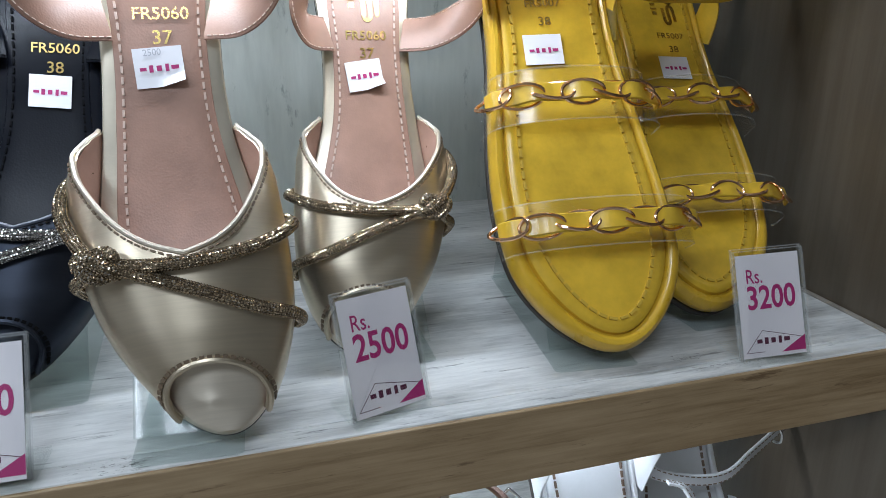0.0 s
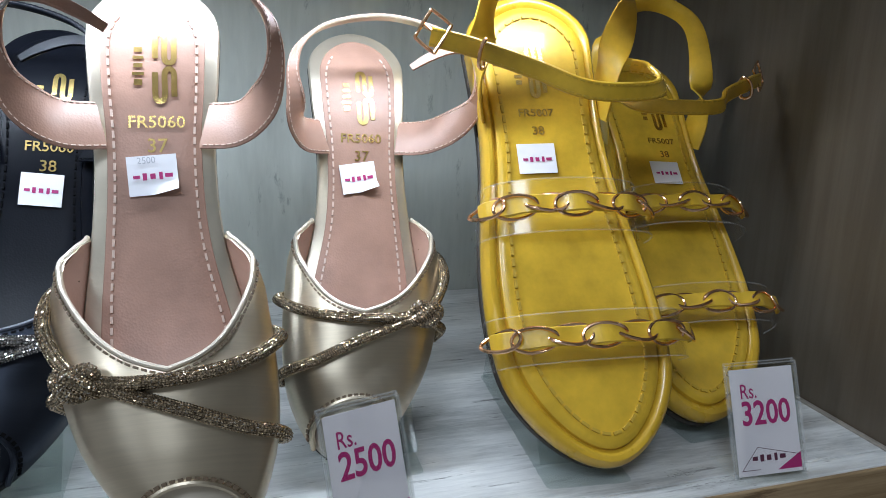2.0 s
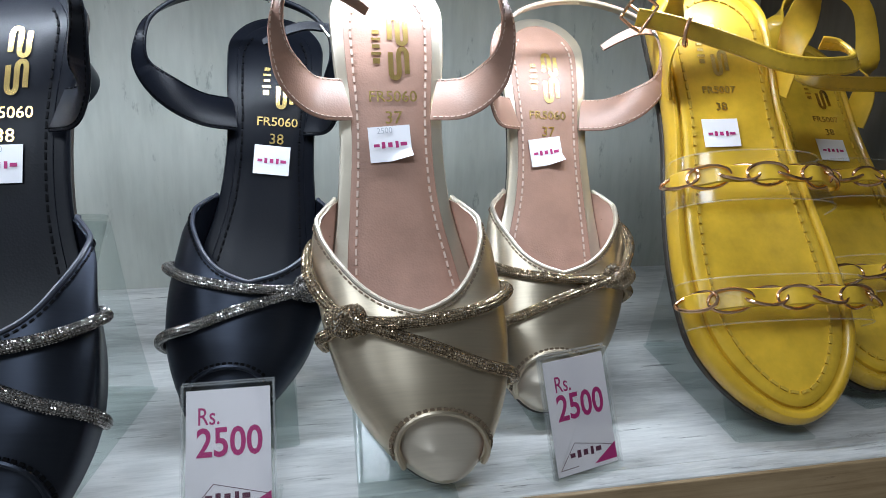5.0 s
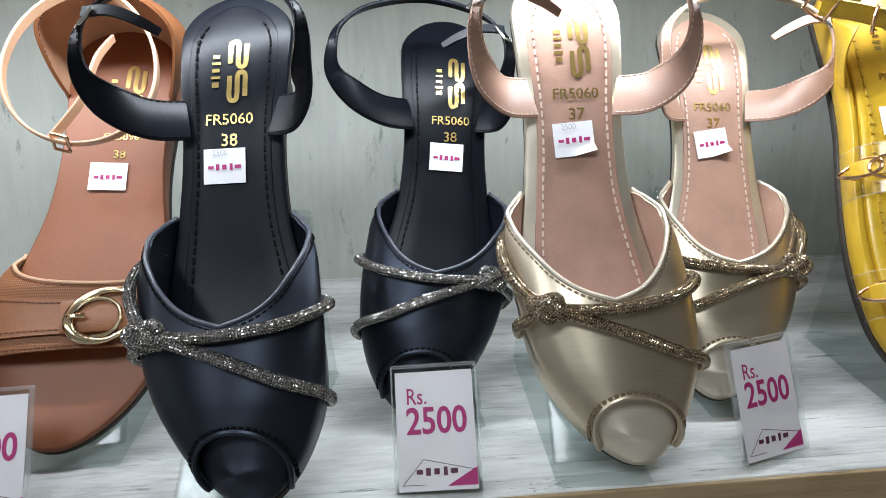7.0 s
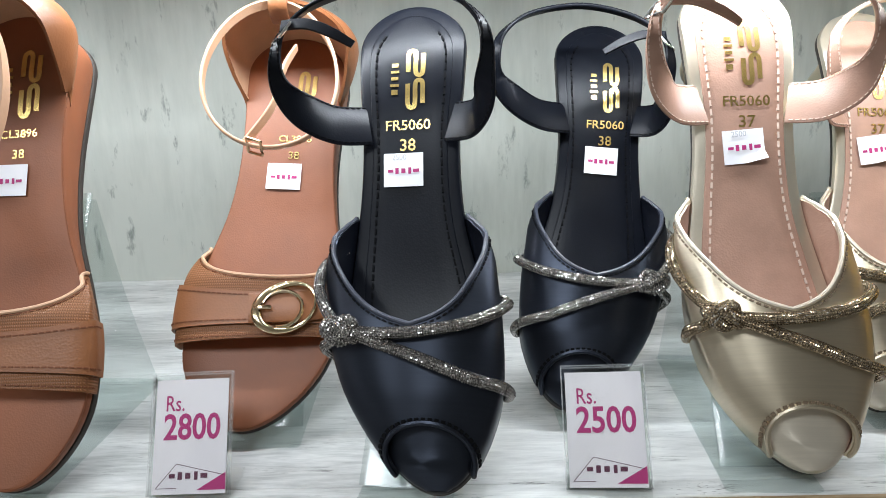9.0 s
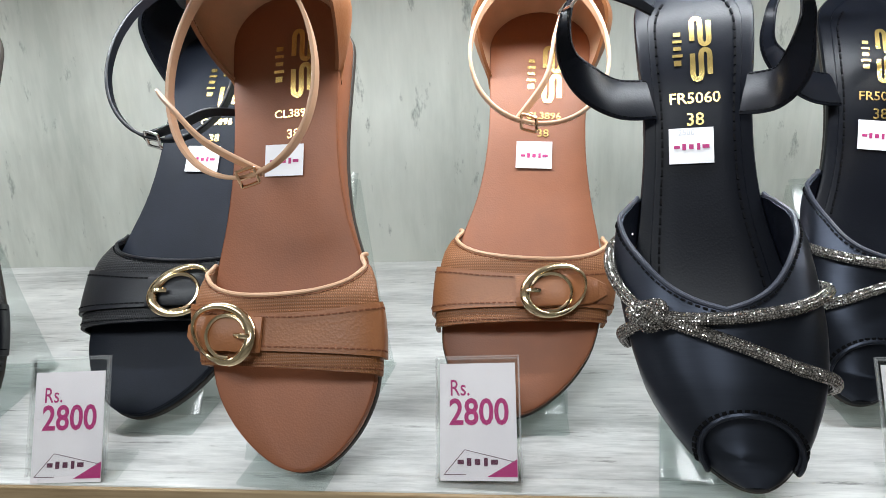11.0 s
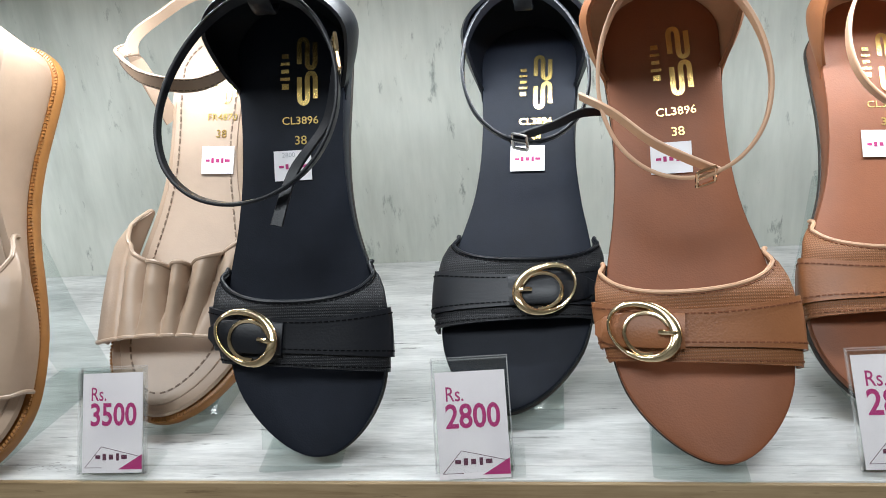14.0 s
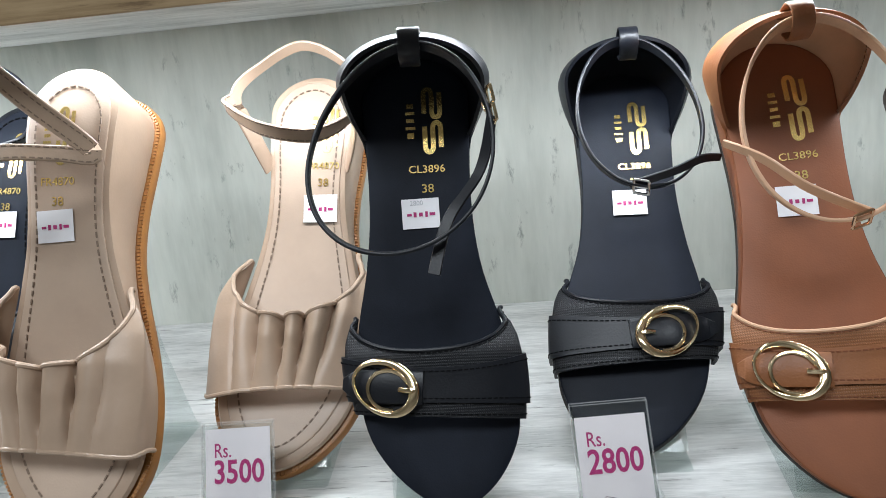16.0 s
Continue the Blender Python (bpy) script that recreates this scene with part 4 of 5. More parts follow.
def chain_sandal(name, m4, foot, m, label, group, sticker, c, chain=True, mark=0.0, reach=0.004):
    """A flat padded sandal with clear straps, laced gilt chain and an ankle strap."""
    t = thing(name, m4, label, "sandal", group)
    H = foot.h
    part("outsole", slab(foot, straight_sole(foot, lambda u: 0.0045, lambda u: 0.0, 0.001, -0.0004)), M["dark_sole"], t, "thin dark sole", m)
    roll = [(-1, 0.0015, lambda u: 0.0042), (-1, 0.0, lambda u: 0.0065), (-1, -0.0004, lambda u: H(u) - 0.006), (-1, 0.0006, lambda u: H(u) - 0.0022), (-1, 0.0026, lambda u: H(u) - 0.0002), (-1, 0.0048, lambda u: H(u) - 0.0001), (-1, 0.0066, lambda u: H(u) - 0.0012), (-1, 0.0076, lambda u: H(u) - 0.003)]
    part("padded_rim", slab(foot, roll + [(1, i, z) for f, i, z in roll[::-1]]), c["rim"], t, "", m)
    bed = [(-1, 0.0078, lambda u: H(u) - 0.003), (-1, 0.0084, lambda u: H(u) - 0.0008), (-1, 0.0100, lambda u: H(u)), (-1, 0.0128, lambda u: H(u) + 0.0001), (-1, 0.0150, lambda u: H(u) - 0.0001), (-0.5, 0.016, lambda u: H(u)), (0, 0.016, lambda u: H(u))]
    part("footbed", slab(foot, bed + [(-f if f else 0, i, z) for f, i, z in bed[-2::-1]]), c["bed"], t, "", m)
    geo = Geo()
    ln = rim_line(foot, 0.0150, 0.0002, 0.0, 1.0, 120)
    stitches(geo, ln, [(0, 0, 1)] * len(ln), 0.0054, 0.0040, 0.0007, 0.0006)
    part("stitching", geo, c["stitch"], t, "", m, "stuff", False, False)
    tall = lambda u: 0.020
    for uc, half in ((0.235, 0.045), (0.485, 0.052)):
        g = arch_grid(foot, lambda a: uc - half - 0.004 * math.cos(a), lambda a: uc + half - 0.004 * math.cos(a), tall, 40, 6, 0.0026)
        geo = Geo()
        shell(geo, g, 0.0008)
        if chain:
            band = part("clear_strap", geo, M["vinyl"], t, "clear plastic strap", m)
            # thin pale cords that paint the light caught along the strap's edges
            geo = Geo()
            tube(geo, g[:, 0], 0.00036, 6, 1, raw=True)
            tube(geo, g[:, -1], 0.00036, 6, 1, raw=True)
            part("strap_edge", geo, M["clear_rim"], band, "", m)
        else:
            part("strap", geo, c["bed"], t, "", m)
            continue
        line = np.array([arch(foot, uc - 0.004 * math.cos(a), a, tall, 0.0046) for a in np.linspace(0.16, math.pi - 0.16, 60)])
        geo = Geo()
        tt = tangents(line, False)
        ribbon(geo, [(*(p + np.array((0, 0, 0.0011 * math.sin(i * 1.5)))), 0.0088, 0, 1, 0.0) for i, p in enumerate(line[::3])], 0.0017, 4)
        part("lacing", geo, c["bed"], band, "", m)
        d = np.r_[0, np.cumsum(np.linalg.norm(np.diff(line, axis=0), axis=1))]
        count = int(d[-1] / 0.0146)
        for i in range(count):
            s = (i + 0.5) * d[-1] / count
            p = np.array([np.interp(s, d, line[:, k]) for k in range(3)])
            tx = unit([np.interp(s, d, tt[:, k]) for k in range(3)])
            ty = unit(np.array((0, 1, 0)) - tx * tx[1])
            tz = np.cross(tx, ty)
            tw = (0.55, -0.35)[i % 2]
            ty2 = ty * math.cos(tw) + tz * math.sin(tw)
            tz2 = np.cross(tx, ty2)
            geo = Geo()
            ring = [p + tz * 0.0006 + tx * 0.0106 * math.cos(a) + ty2 * 0.0056 * math.sin(a) + tz2 * 0.0010 * math.sin(2 * a) + ty * 0.0006 * (-1) ** i for a in np.linspace(0, 2 * math.pi, 13)[:-1]]
            tube(geo, ring, 0.0009, 7, 3, True)
            part("chain_link", geo, M["rose_gold"], band, "", m)
    # heel strap and ankle strap
    L, w, h = foot.L, foot.hw(0.74), H(0.8)
    heel = [(-w + 0.001, 0.72 * L, h - 0.006, 0.020, 0, 1, 0), (-w - 0.002, 0.79 * L, h + 0.012, 0.017, 0, 0.9, 0.4), (-w + 0.002, 0.90 * L, h + 0.032, 0.013, -0.1, 0.6, 0.8), (-0.018, 0.955 * L, h + 0.046, 0.011, 0, 0.2, 1),
            (0.006, 0.985 * L, h + 0.050, 0.011, 0, 0.2, 1), (0.026, 0.960 * L, h + 0.048, 0.012, -0.1, 0.3, 1), (w + 0.007, 0.90 * L, h + 0.036, 0.014, -0.3, 0.6, 0.8), (w + 0.003, 0.80 * L, h + 0.014, 0.018, 0, 0.9, 0.4), (w - 0.001, 0.72 * L, h - 0.006, 0.022, 0, 1, 0)]
    geo = Geo()
    p, nn, dd = ribbon(geo, heel, 0.0019, 8)
    part("heel_strap", geo, c["bed"], t, "", m)
    lo = [(-w - 0.030 - reach, 0.765 * L, h + 0.050, 0.0085, 0.15, 0.7, 0.6), (-w - 0.014 - reach * 0.8, 0.735 * L, h + 0.054, 0.0085, 0.15, 0.7, 0.6), (-w + 0.012 - reach * 0.6, 0.680 * L, h + 0.058, 0.0085, 0.1, 0.75, 0.6), (0.006 - 0.010, 0.640 * L, h + 0.060, 0.0085, 0.0, 0.8, 0.6),
          (0.026 - 0.010, 0.636 * L, h + 0.058, 0.0085, -0.1, 0.8, 0.6), (w + 0.016 - 0.010, 0.662 * L, h + 0.050, 0.009, -0.5, 0.6, 0.6), (w + 0.019 - 0.010, 0.715 * L, h + 0.042, 0.010, -0.8, 0.3, 0.6), (w + 0.010 - 0.010, 0.735 * L, h + 0.038, 0.011, -0.5, 0.1, 0.8)]
    geo = Geo()
    p, nn, dd = ribbon(geo, lo, 0.0019, 8)
    ank = part("ankle_strap", geo, c["bed"], t, "", m)
    geo = Geo()
    for s in (-1, 1):
        stitches(geo, p + dd * 0.0030 * s + nn * 0.0010, nn, 0.0034, 0.0022, 0.0003, 0.0002)
        stitches(geo, p + dd * 0.0030 * s - nn * 0.0010, -nn, 0.0034, 0.0022, 0.0003, 0.0002)
    part("stitching", geo, c["stitch"], ank, "", m, "stuff", False, False)
    e = np.array(lo[0][:3])
    mt = M["rose_gold"] if chain else M["steel"]
    buckle(ank, e + (0.001, 0.002, 0.001), (0.5, -0.6, 0.1), (0.5, 0.6, 0.6), 0.012, 0.014, mt, m, label="small metal buckle")
    geo = Geo()
    q = np.array(lo[1][:3]) + (0.004, -0.004, 0.0)
    tube(geo, [q + np.array(k) for k in ((0.002, 0.006, 0.003), (-0.001, 0.001, 0.004), (-0.002, -0.005, 0.0), (0.001, -0.004, -0.004), (0.002, 0.003, -0.003))], 0.0009, 7, 4, True)
    part("keeper", geo, mt, ank, "", m)
    if chain:
        foil_mark(t, foot, 0.812, "FR5007", "38", mark + 0.002, 0.98)
    if sticker:
        label_sticker(t, foot, sticker[0], sticker[1], m, "", 0.0, mark)
    return t


def ruched_sandal(name, m4, foot, m, label, group, sticker, c, loop, mark=0.0):
    """A stitched wedge with a gathered band and a thin ankle strap."""
    t = thing(name, m4, label, "sandal", group)
    H = foot.h
    rub = lambda u: 0.0078
    part("outsole", slab(foot, straight_sole(foot, rub, lambda u: 0.0, 0.0016, -0.0030)), c["welt"], t, "caramel rubber sole", m)
    part("wedge", slab(foot, straight_sole(foot, lambda u: H(u) - 0.001, lambda u: 0.0076, 0.0028)), c["skin"], t, "", m)
    part("insole", slab(foot, straight_sole(foot, H, lambda u: H(u) - 0.0018, 0.0012, 0.0060)), c["bed"], t, "", m)
    geo = Geo()
    for f in (1, -1):
        us = [(1 - math.cos(math.pi * i / 90)) / 2 for i in range(91)]
        row = [foot.at(f, u, -0.0014) for u in us]
        row = np.array([(x, y, rub(0) + 0.0002) for x, y in row])
        stitches(geo, row, [(0, 0, 1)] * len(row), 0.0021, 0.0013, 0.0009, 0.0006)
    part("welt_stitching", geo, M["caramel"], t, "close welt stitching", m, "stuff", False, False)
    geo = Geo()
    ln = rim_line(foot, 0.0125, 0.0003, 0.0, 1.0, 120)
    stitches(geo, ln, [(0, 0, 1)] * len(ln), 0.0046, 0.0030, 0.0004, 0.0003)
    part("stitching", geo, c["stitch"], t, "", m, "stuff", False, False)
    us, ts, fs = (0.12, 0.20, 0.34, 0.40, 0.45, 0.50, 0.54), (0.018, 0.0205, 0.0225, 0.0190, 0.0125, 0.0050, 0.0), (0.0, 0.001, 0.0070, 0.0100, 0.0085, 0.0010, -0.005)
    tall = lambda u: float(np.interp(u, us, ts))
    flare = lambda u: float(np.interp(u, us, fs))
    s0 = lambda a: 0.165 - 0.012 * math.cos(a) + 0.020 * abs(math.cos(a)) ** 24
    s1 = lambda a: 0.335 + 0.050 * abs(math.cos(a)) ** 1.5 + 0.125 * abs(math.cos(a)) ** 3 - 0.006 * math.cos(a)

    def fold(a, k):
        """Fat puffs with sharp creases between them, gathered in the middle and fading towards the toe."""
        x = (a / math.pi - 0.50 - 0.02 * k) / 0.19
        env = math.exp(-abs(x) ** 4) * (0.16 + 0.84 * min(1.0, k * 1.5) ** 1.2)
        puff = abs(math.sin((a - math.pi / 2) * 11.5 * (1 - 0.10 * k) + 0.5 * math.sin(a * 7.0 + k) + 0.5 * k))
        d = 0.0150 * env * ((puff + 0.02) ** 0.50 - 0.52)
        return np.array((math.cos(a) * d, -0.004 * env * (k - 0.5), math.sin(a) * d))

    g = arch_grid(foot, s0, s1, tall, 220, 20, 0.0022, fold, flare)
    geo = Geo()
    shell(geo, g, 0.0018)
    band = part("ruched_band", geo, c["skin"], t, "soft gathered leather band", m)
    geo = Geo()
    tube(geo, g[:, -1] + np.array((0, 0, -0.0004)), 0.0014, 8, 1, raw=True)
    tube(geo, g[:, 0] + np.array((0, 0, -0.0004)), 0.0012, 8, 1, raw=True)
    part("band_edge", geo, c["skin"], band, "", m)
    if loop is None:
        L, h, w = foot.L, H(0.85), foot.hw(0.76)
        pts = [(w + 0.008, 0.735 * L, h + 0.022, 0.009, -0.5, 0.6, 0.6), (w - 0.012, 0.80 * L, h + 0.042, 0.010, 0.3, 0.8, 0.4), (-0.012, 0.875 * L, h + 0.056, 0.0095, 0.3, 0.8, 0.4), (-0.046, 0.925 * L, h + 0.058, 0.009, 0.1, 0.8, 0.5), (-0.066, 0.86 * L, h + 0.056, 0.008, -0.8, 0.2, 0.5), (-0.058, 0.71 * L, h + 0.054, 0.008, -0.5, 0.7, 0.4),
               (-0.028, 0.665 * L, h + 0.052, 0.008, -0.2, 0.8, 0.5), (0.000, 0.700 * L, h + 0.044, 0.008, -0.4, 0.8, 0.4), (w - 0.006, 0.722 * L, h + 0.030, 0.008, -0.5, 0.7, 0.5)]
        geo = Geo()
        p, nn, dd = ribbon(geo, pts, 0.0019, 8, True)
        ank = part("ankle_strap", geo, c["skin"], t, "", m)
    else:
        half, drop, skew, high = loop
        L, h = foot.L, H(0.85)
        w = foot.hw(0.76)
        pts = [(-w + 0.001, 0.73 * L, h - 0.008, 0.012, 0, 1, 0.2), (-w - 0.006, 0.78 * L, h + 0.010, 0.010, 0, 0.9, 0.4), (-half, 0.85 * L, h + 0.028, 0.0075, -0.3, 0.5, 0.8), (-half * 0.72 + skew, 0.945 * L, h + high, 0.007, 0, 0.2, 1), (skew, 0.985 * L, h + high + 0.006, 0.007, 0, 0.2, 1),
               (half * 0.75 + skew, 0.945 * L, h + high, 0.007, 0, 0.2, 1), (half + 0.004, 0.85 * L, h + 0.028, 0.0075, 0.3, 0.5, 0.8), (w + 0.006, 0.78 * L, h + 0.010, 0.010, 0, 0.9, 0.4), (w - 0.001, 0.73 * L, h - 0.008, 0.012, 0, 1, 0.2)]
        geo = Geo()
        ribbon(geo, pts, 0.0019, 8)
        part("heel_strap", geo, c["skin"], t, "", m)
        pts = [(-half, 0.83 * L, h + 0.030, 0.0075, -0.3, 0.6, 0.7), (-half - 0.004, 0.755 * L, h + 0.040, 0.0075, -0.5, 0.6, 0.6), (-half * 0.6, (0.80 - drop) * L, h + 0.048, 0.0075, 0, 0.8, 0.6), (half * 0.3, (0.82 - drop) * L, h + 0.048, 0.0075, 0.2, 0.8, 0.6), (half + 0.004, 0.79 * L, h + 0.036, 0.0075, 0.4, 0.7, 0.6), (half + 0.004, 0.83 * L, h + 0.030, 0.0075, 0.3, 0.6, 0.7)]
        geo = Geo()
        p, nn, dd = ribbon(geo, pts, 0.0019, 8)
        ank = part("ankle_strap", geo, c["skin"], t, "", m)
    geo = Geo()
    for sgn in (-1, 1):
        stitches(geo, p + dd * 0.0027 * sgn + nn * 0.0010, nn, 0.0034, 0.0022, 0.0003, 0.0002)
        stitches(geo, p + dd * 0.0027 * sgn - nn * 0.0010, -nn, 0.0034, 0.0022, 0.0003, 0.0002)
    part("stitching", geo, c["stitch"], ank, "", m, "stuff", False, False)
    foil_mark(t, foot, 0.83, "FR4870", "38", mark, 0.98)
    label_sticker(t, foot, sticker[0], sticker[1], m, "", 0.0, mark)
    return t


def display_stand(m4, x, y, pitch, yaw, length, wide=0.045, lip=0.007):
    """A bent clear acrylic rest: foot plate, sloping rest and back leg."""
    t = thing("shoe_stand", pose(x, y, SHELF_AT[0], 0, 0, yaw), "clear bent acrylic shoe stand on the shelf", "display stand", "acrylic shoe stands")
    c, s = math.cos(radians(pitch)), math.sin(radians(pitch))
    nx, nz = -s, c
    d = -0.0025
    a = np.array((d * nx + 0.004 * c, 0.0052 + d * nz + 0.004 * s))
    top = a + length * np.array((c, s))
    geo = Geo()
    lip = min(lip, y + 0.004)
    ribbon(geo, [(0, -lip, 0.0016, wide, 1, 0, 0), (0, 0.03, 0.0016, wide, 1, 0, 0), (0, top[0] + 0.045, 0.0016, wide, 1, 0, 0)], 0.003, 2)
    part("foot_plate", geo, M["acrylic"], t)
    geo = Geo()
    ribbon(geo, [(0, *(a + np.array((0.0, 0.0))), wide, 1, 0, 0), (0, *((a + top) / 2), wide, 1, 0, 0), (0, *top, wide, 1, 0, 0)], 0.003, 2)
    part("rest", geo, M["acrylic"], t)
    geo = Geo()
    ribbon(geo, [(0, top[0] + 0.002, top[1] - 0.004, wide, 1, 0, 0), (0, top[0] + 0.018, top[1] * 0.5, wide, 1, 0, 0), (0, top[0] + 0.040, 0.0033, wide, 1, 0, 0)], 0.003, 4)
    part("back_leg", geo, M["acrylic"], t)
    return t


SHELF_AT = [SHELF]


def price_tag(x, y, yaw, price, label, tilt=14.0, lean=0.0, slip=0.0, side=0.0):
    """A printed card in a clear L-shaped holder."""
    t = thing("price_tag", pose(x, y, SHELF, 0, lean, yaw), label, "price tag", "price tags on the shelf")
    W, Hh = 0.0395, 0.0582
    c, s = math.cos(radians(tilt)), math.sin(radians(tilt))
    put = lambda up: (lambda px, pz: (px, s * pz - c * up, 0.0032 + c * pz + s * up))
    geo = Geo()
    geo.box((side, 0.011, 0.0013), (W / 2, 0, 0), (0, 0.0135, 0), (0, 0, 0.0012))
    part("foot", geo, M["holder"], t, "", smooth=False)
    for k, off in ((0, 0.0010), (1, -0.0010)):
        geo = Geo()
        hh = Hh if k else Hh - 0.0012
        geo.box(put(off)(0, hh / 2), (W / 2, 0, 0), (0, s * hh / 2, c * hh / 2), (0, -c * 0.0008, s * 0.0008))
        panel = part("clear_panel", geo, M["holder"], t, "", smooth=False)
        # pale strips that paint the bright edges of the clear panel
        geo = Geo()
        for f in (-1, 1):
            geo.box(put(off)(f * (W / 2 + 0.0003), hh / 2), (0.0003, 0, 0), (0, s * hh / 2, c * hh / 2), (0, -c * 0.0009, s * 0.0009))
        geo.box(put(off)(0, hh + 0.0003), (W / 2 + 0.0006, 0, 0), (0, s * 0.0003, c * 0.0003), (0, -c * 0.0009, s * 0.0009))
        part("panel_edge", geo, M["clear_rim"], panel, "", smooth=False)
    geo = Geo()
    geo.box(put(0.0)(0, 0.0279 + slip), (W / 2 - 0.0014, 0, 0), (0, s * 0.0272, c * 0.0272), (0, -c * 0.0002, s * 0.0002))
    card = part("card", geo, M["card"], t, "white printed price card", smooth=False)
    pr = put(0.00032)
    geo = Geo()
    write(geo, "Rs.", 0.0108, lambda px, pz: pr(px - 0.0085, pz + 0.0432 + slip), 0.004, 0.78)
    write(geo, price, 0.0172, lambda px, pz: pr(px + 0.0005, pz + 0.0316 + slip), 0.020, 0.84)
    part("printing", geo, M["magenta"], card, "magenta figures", smooth=False)
    geo = Geo()
    for i, (bw, bh) in enumerate(((0.0030, 0.0026), (0.0022, 0.0044), (0.0026, 0.0034), (0.0018, 0.0048), (0.0034, 0.0028))):
        bar(geo, -0.0085 + 0.0040 * i, 0.0092 + slip, bw, bh * 0.8, pr)
    for a, b in (((-0.0165, 0.0035), (-0.0065, 0.0148)), ((-0.0065, 0.0148), (0.0175, 0.0092)), ((-0.0165, 0.0035), (-0.006, 0.0035))):
        bar(geo, (a[0] + b[0]) / 2, (a[1] + b[1]) / 2 + slip, math.hypot(b[0] - a[0], b[1] - a[1]), 0.0003, pr, math.degrees(math.atan2(b[1] - a[1], b[0] - a[0])))
    part("mark", geo, M["plum"], card, "", 1, "stuff", False)
    geo = Geo()
    at = len(geo.v)
    geo.v += [pr(0.004, 0.0025 + slip), pr(0.0182, 0.0025 + slip), pr(0.0182, 0.0105 + slip)]
    geo.f.append((0, 1, 2))
    geo.s.append(0)
    part("corner_mark", geo, M["magenta"], card, smooth=False)
    return t


# ---- the shelf unit and the room ----


def board(name, x0, x1, y0, y1, z0, z1, mat, label="", soft=0.0012):
    me = bpy.data.meshes.new(name)
    bm = bmesh.new()
    bmesh.ops.create_cube(bm, size=1.0)
    for v in bm.verts:
        v.co = ((x0 + x1) / 2 + v.co.x * (x1 - x0), (y0 + y1) / 2 + v.co.y * (y1 - y0), (z0 + z1) / 2 + v.co.z * (z1 - z0))
    if soft:
        bmesh.ops.bevel(bm, geom=bm.edges[:], offset=soft, segments=2, affect="EDGES", profile=0.5)
    bm.to_mesh(me)
    bm.free()
    me.materials.append(mat)
    ob = new(name, me)
    return tagged(ob, label, "", "", "structure")


for shelf_name, top_z in (("shelf_main", SHELF), ("shelf_upper", SHELF + GAP + BOARD), ("shelf_lower", SHELF - GAP - BOARD)):
    board(shelf_name, LEFT_X, WALL_X, 0.0142, DEPTH, top_z - 0.025, top_z, M["shelf"], "whitewashed wooden shelf board")
    lip = board(shelf_name + "_front", LEFT_X, WALL_X - 0.0008, -0.0014, 0.0012, top_z - BOARD, top_z - 0.0006, M["oak"], "oak laminate front edge of the shelf", 0.0006)
    board(shelf_name + "_lip", LEFT_X, WALL_X - 0.0004, 0.0012, 0.0142, top_z - BOARD + 0.0004, top_z, M["shelf"], "whitewashed front lip of the shelf")
board("wall_back", LEFT_X, WALL_X + 0.02, DEPTH, DEPTH + 0.02, 0.0, 2.4, M["wall"], "grey distressed wood back panel of the shelf unit")
board("wall_side", WALL_X, WALL_X + 0.04, -0.20, DEPTH, 0.0, 2.4, M["side"], "dark brown laminate side panel")
board("wall_side_left", LEFT_X - 0.04, LEFT_X, -0.03, DEPTH, 0.0, 2.4, M["side"], "dark brown laminate side panel")
board("floor", -4.0, 3.0, -4.0, 0.6, -0.05, 0.0, M["tile"], "pale shop floor", 0)
board("ceiling", -4.0, 3.0, -4.0, 0.6, 2.80, 2.85, M["plaster"], "plain shop ceiling", 0)
board("wall_room_front", -4.0, 3.0, -4.05, -4.0, 0.0, 2.8, M["plaster"], "plain shop wall", 0)
board("wall_room_left", -4.05, -4.0, -4.0, 0.6, 0.0, 2.8, M["plaster"], "plain shop wall", 0)
board("wall_room_right", 3.0, 3.05, -4.0, 0.6, 0.0, 2.8, M["plaster"], "plain shop wall", 0)
board("wall_room_back", -4.0, 3.0, 0.6, 0.65, 0.0, 2.8, M["plaster"], "plain shop wall", 0)
board("trim", WALL_X - 0.0032, WALL_X, 0.0, DEPTH, SHELF, SHELF + 0.0016, M["edge"], "thin pale sealing strip between shelf and side panel", 0.0004)
rng = random.Random(7)
shelf_ob = bpy.data.objects["shelf_main"]
front_ob = bpy.data.objects["shelf_upper_front"]
for mx, my, spread in ((0.281, 0.009, 0.010), (-0.722, 0.012, 0.011), (-0.020, 0.007, 0.010), (-0.5256, 0.034, 0.0015), (0.262, 0.022, 0.006)):
    geo = Geo()
    for i in range(90 if spread > 0.002 else 5):
        x, y = mx + rng.gauss(0, spread), my + rng.gauss(0, spread * 0.28)
        bar(geo, x, max(y, 0.002), rng.uniform(0.1, 1) ** 2 * spread * 0.30, rng.uniform(0.0001, 0.0004), lambda p, q: (p, q, SHELF + 0.0003), rng.uniform(-14, 14))
    part("wood_mark", geo, M["scar"], shelf_ob, "dark split in the grain", 1, "stuff", False, False)
geo = Geo()
for i in range(26):
    bar(geo, -0.683 + rng.gauss(0, 0.012), 1.3990 + rng.gauss(0, 0.0016), rng.uniform(0.002, 0.009), rng.uniform(0.0003, 0.0008), lambda p, q: (p, -0.0018, q), rng.uniform(-8, 8))
part("wood_mark", geo, M["scar"], front_ob, "dark split in the grain", 1, "stuff", False, False)
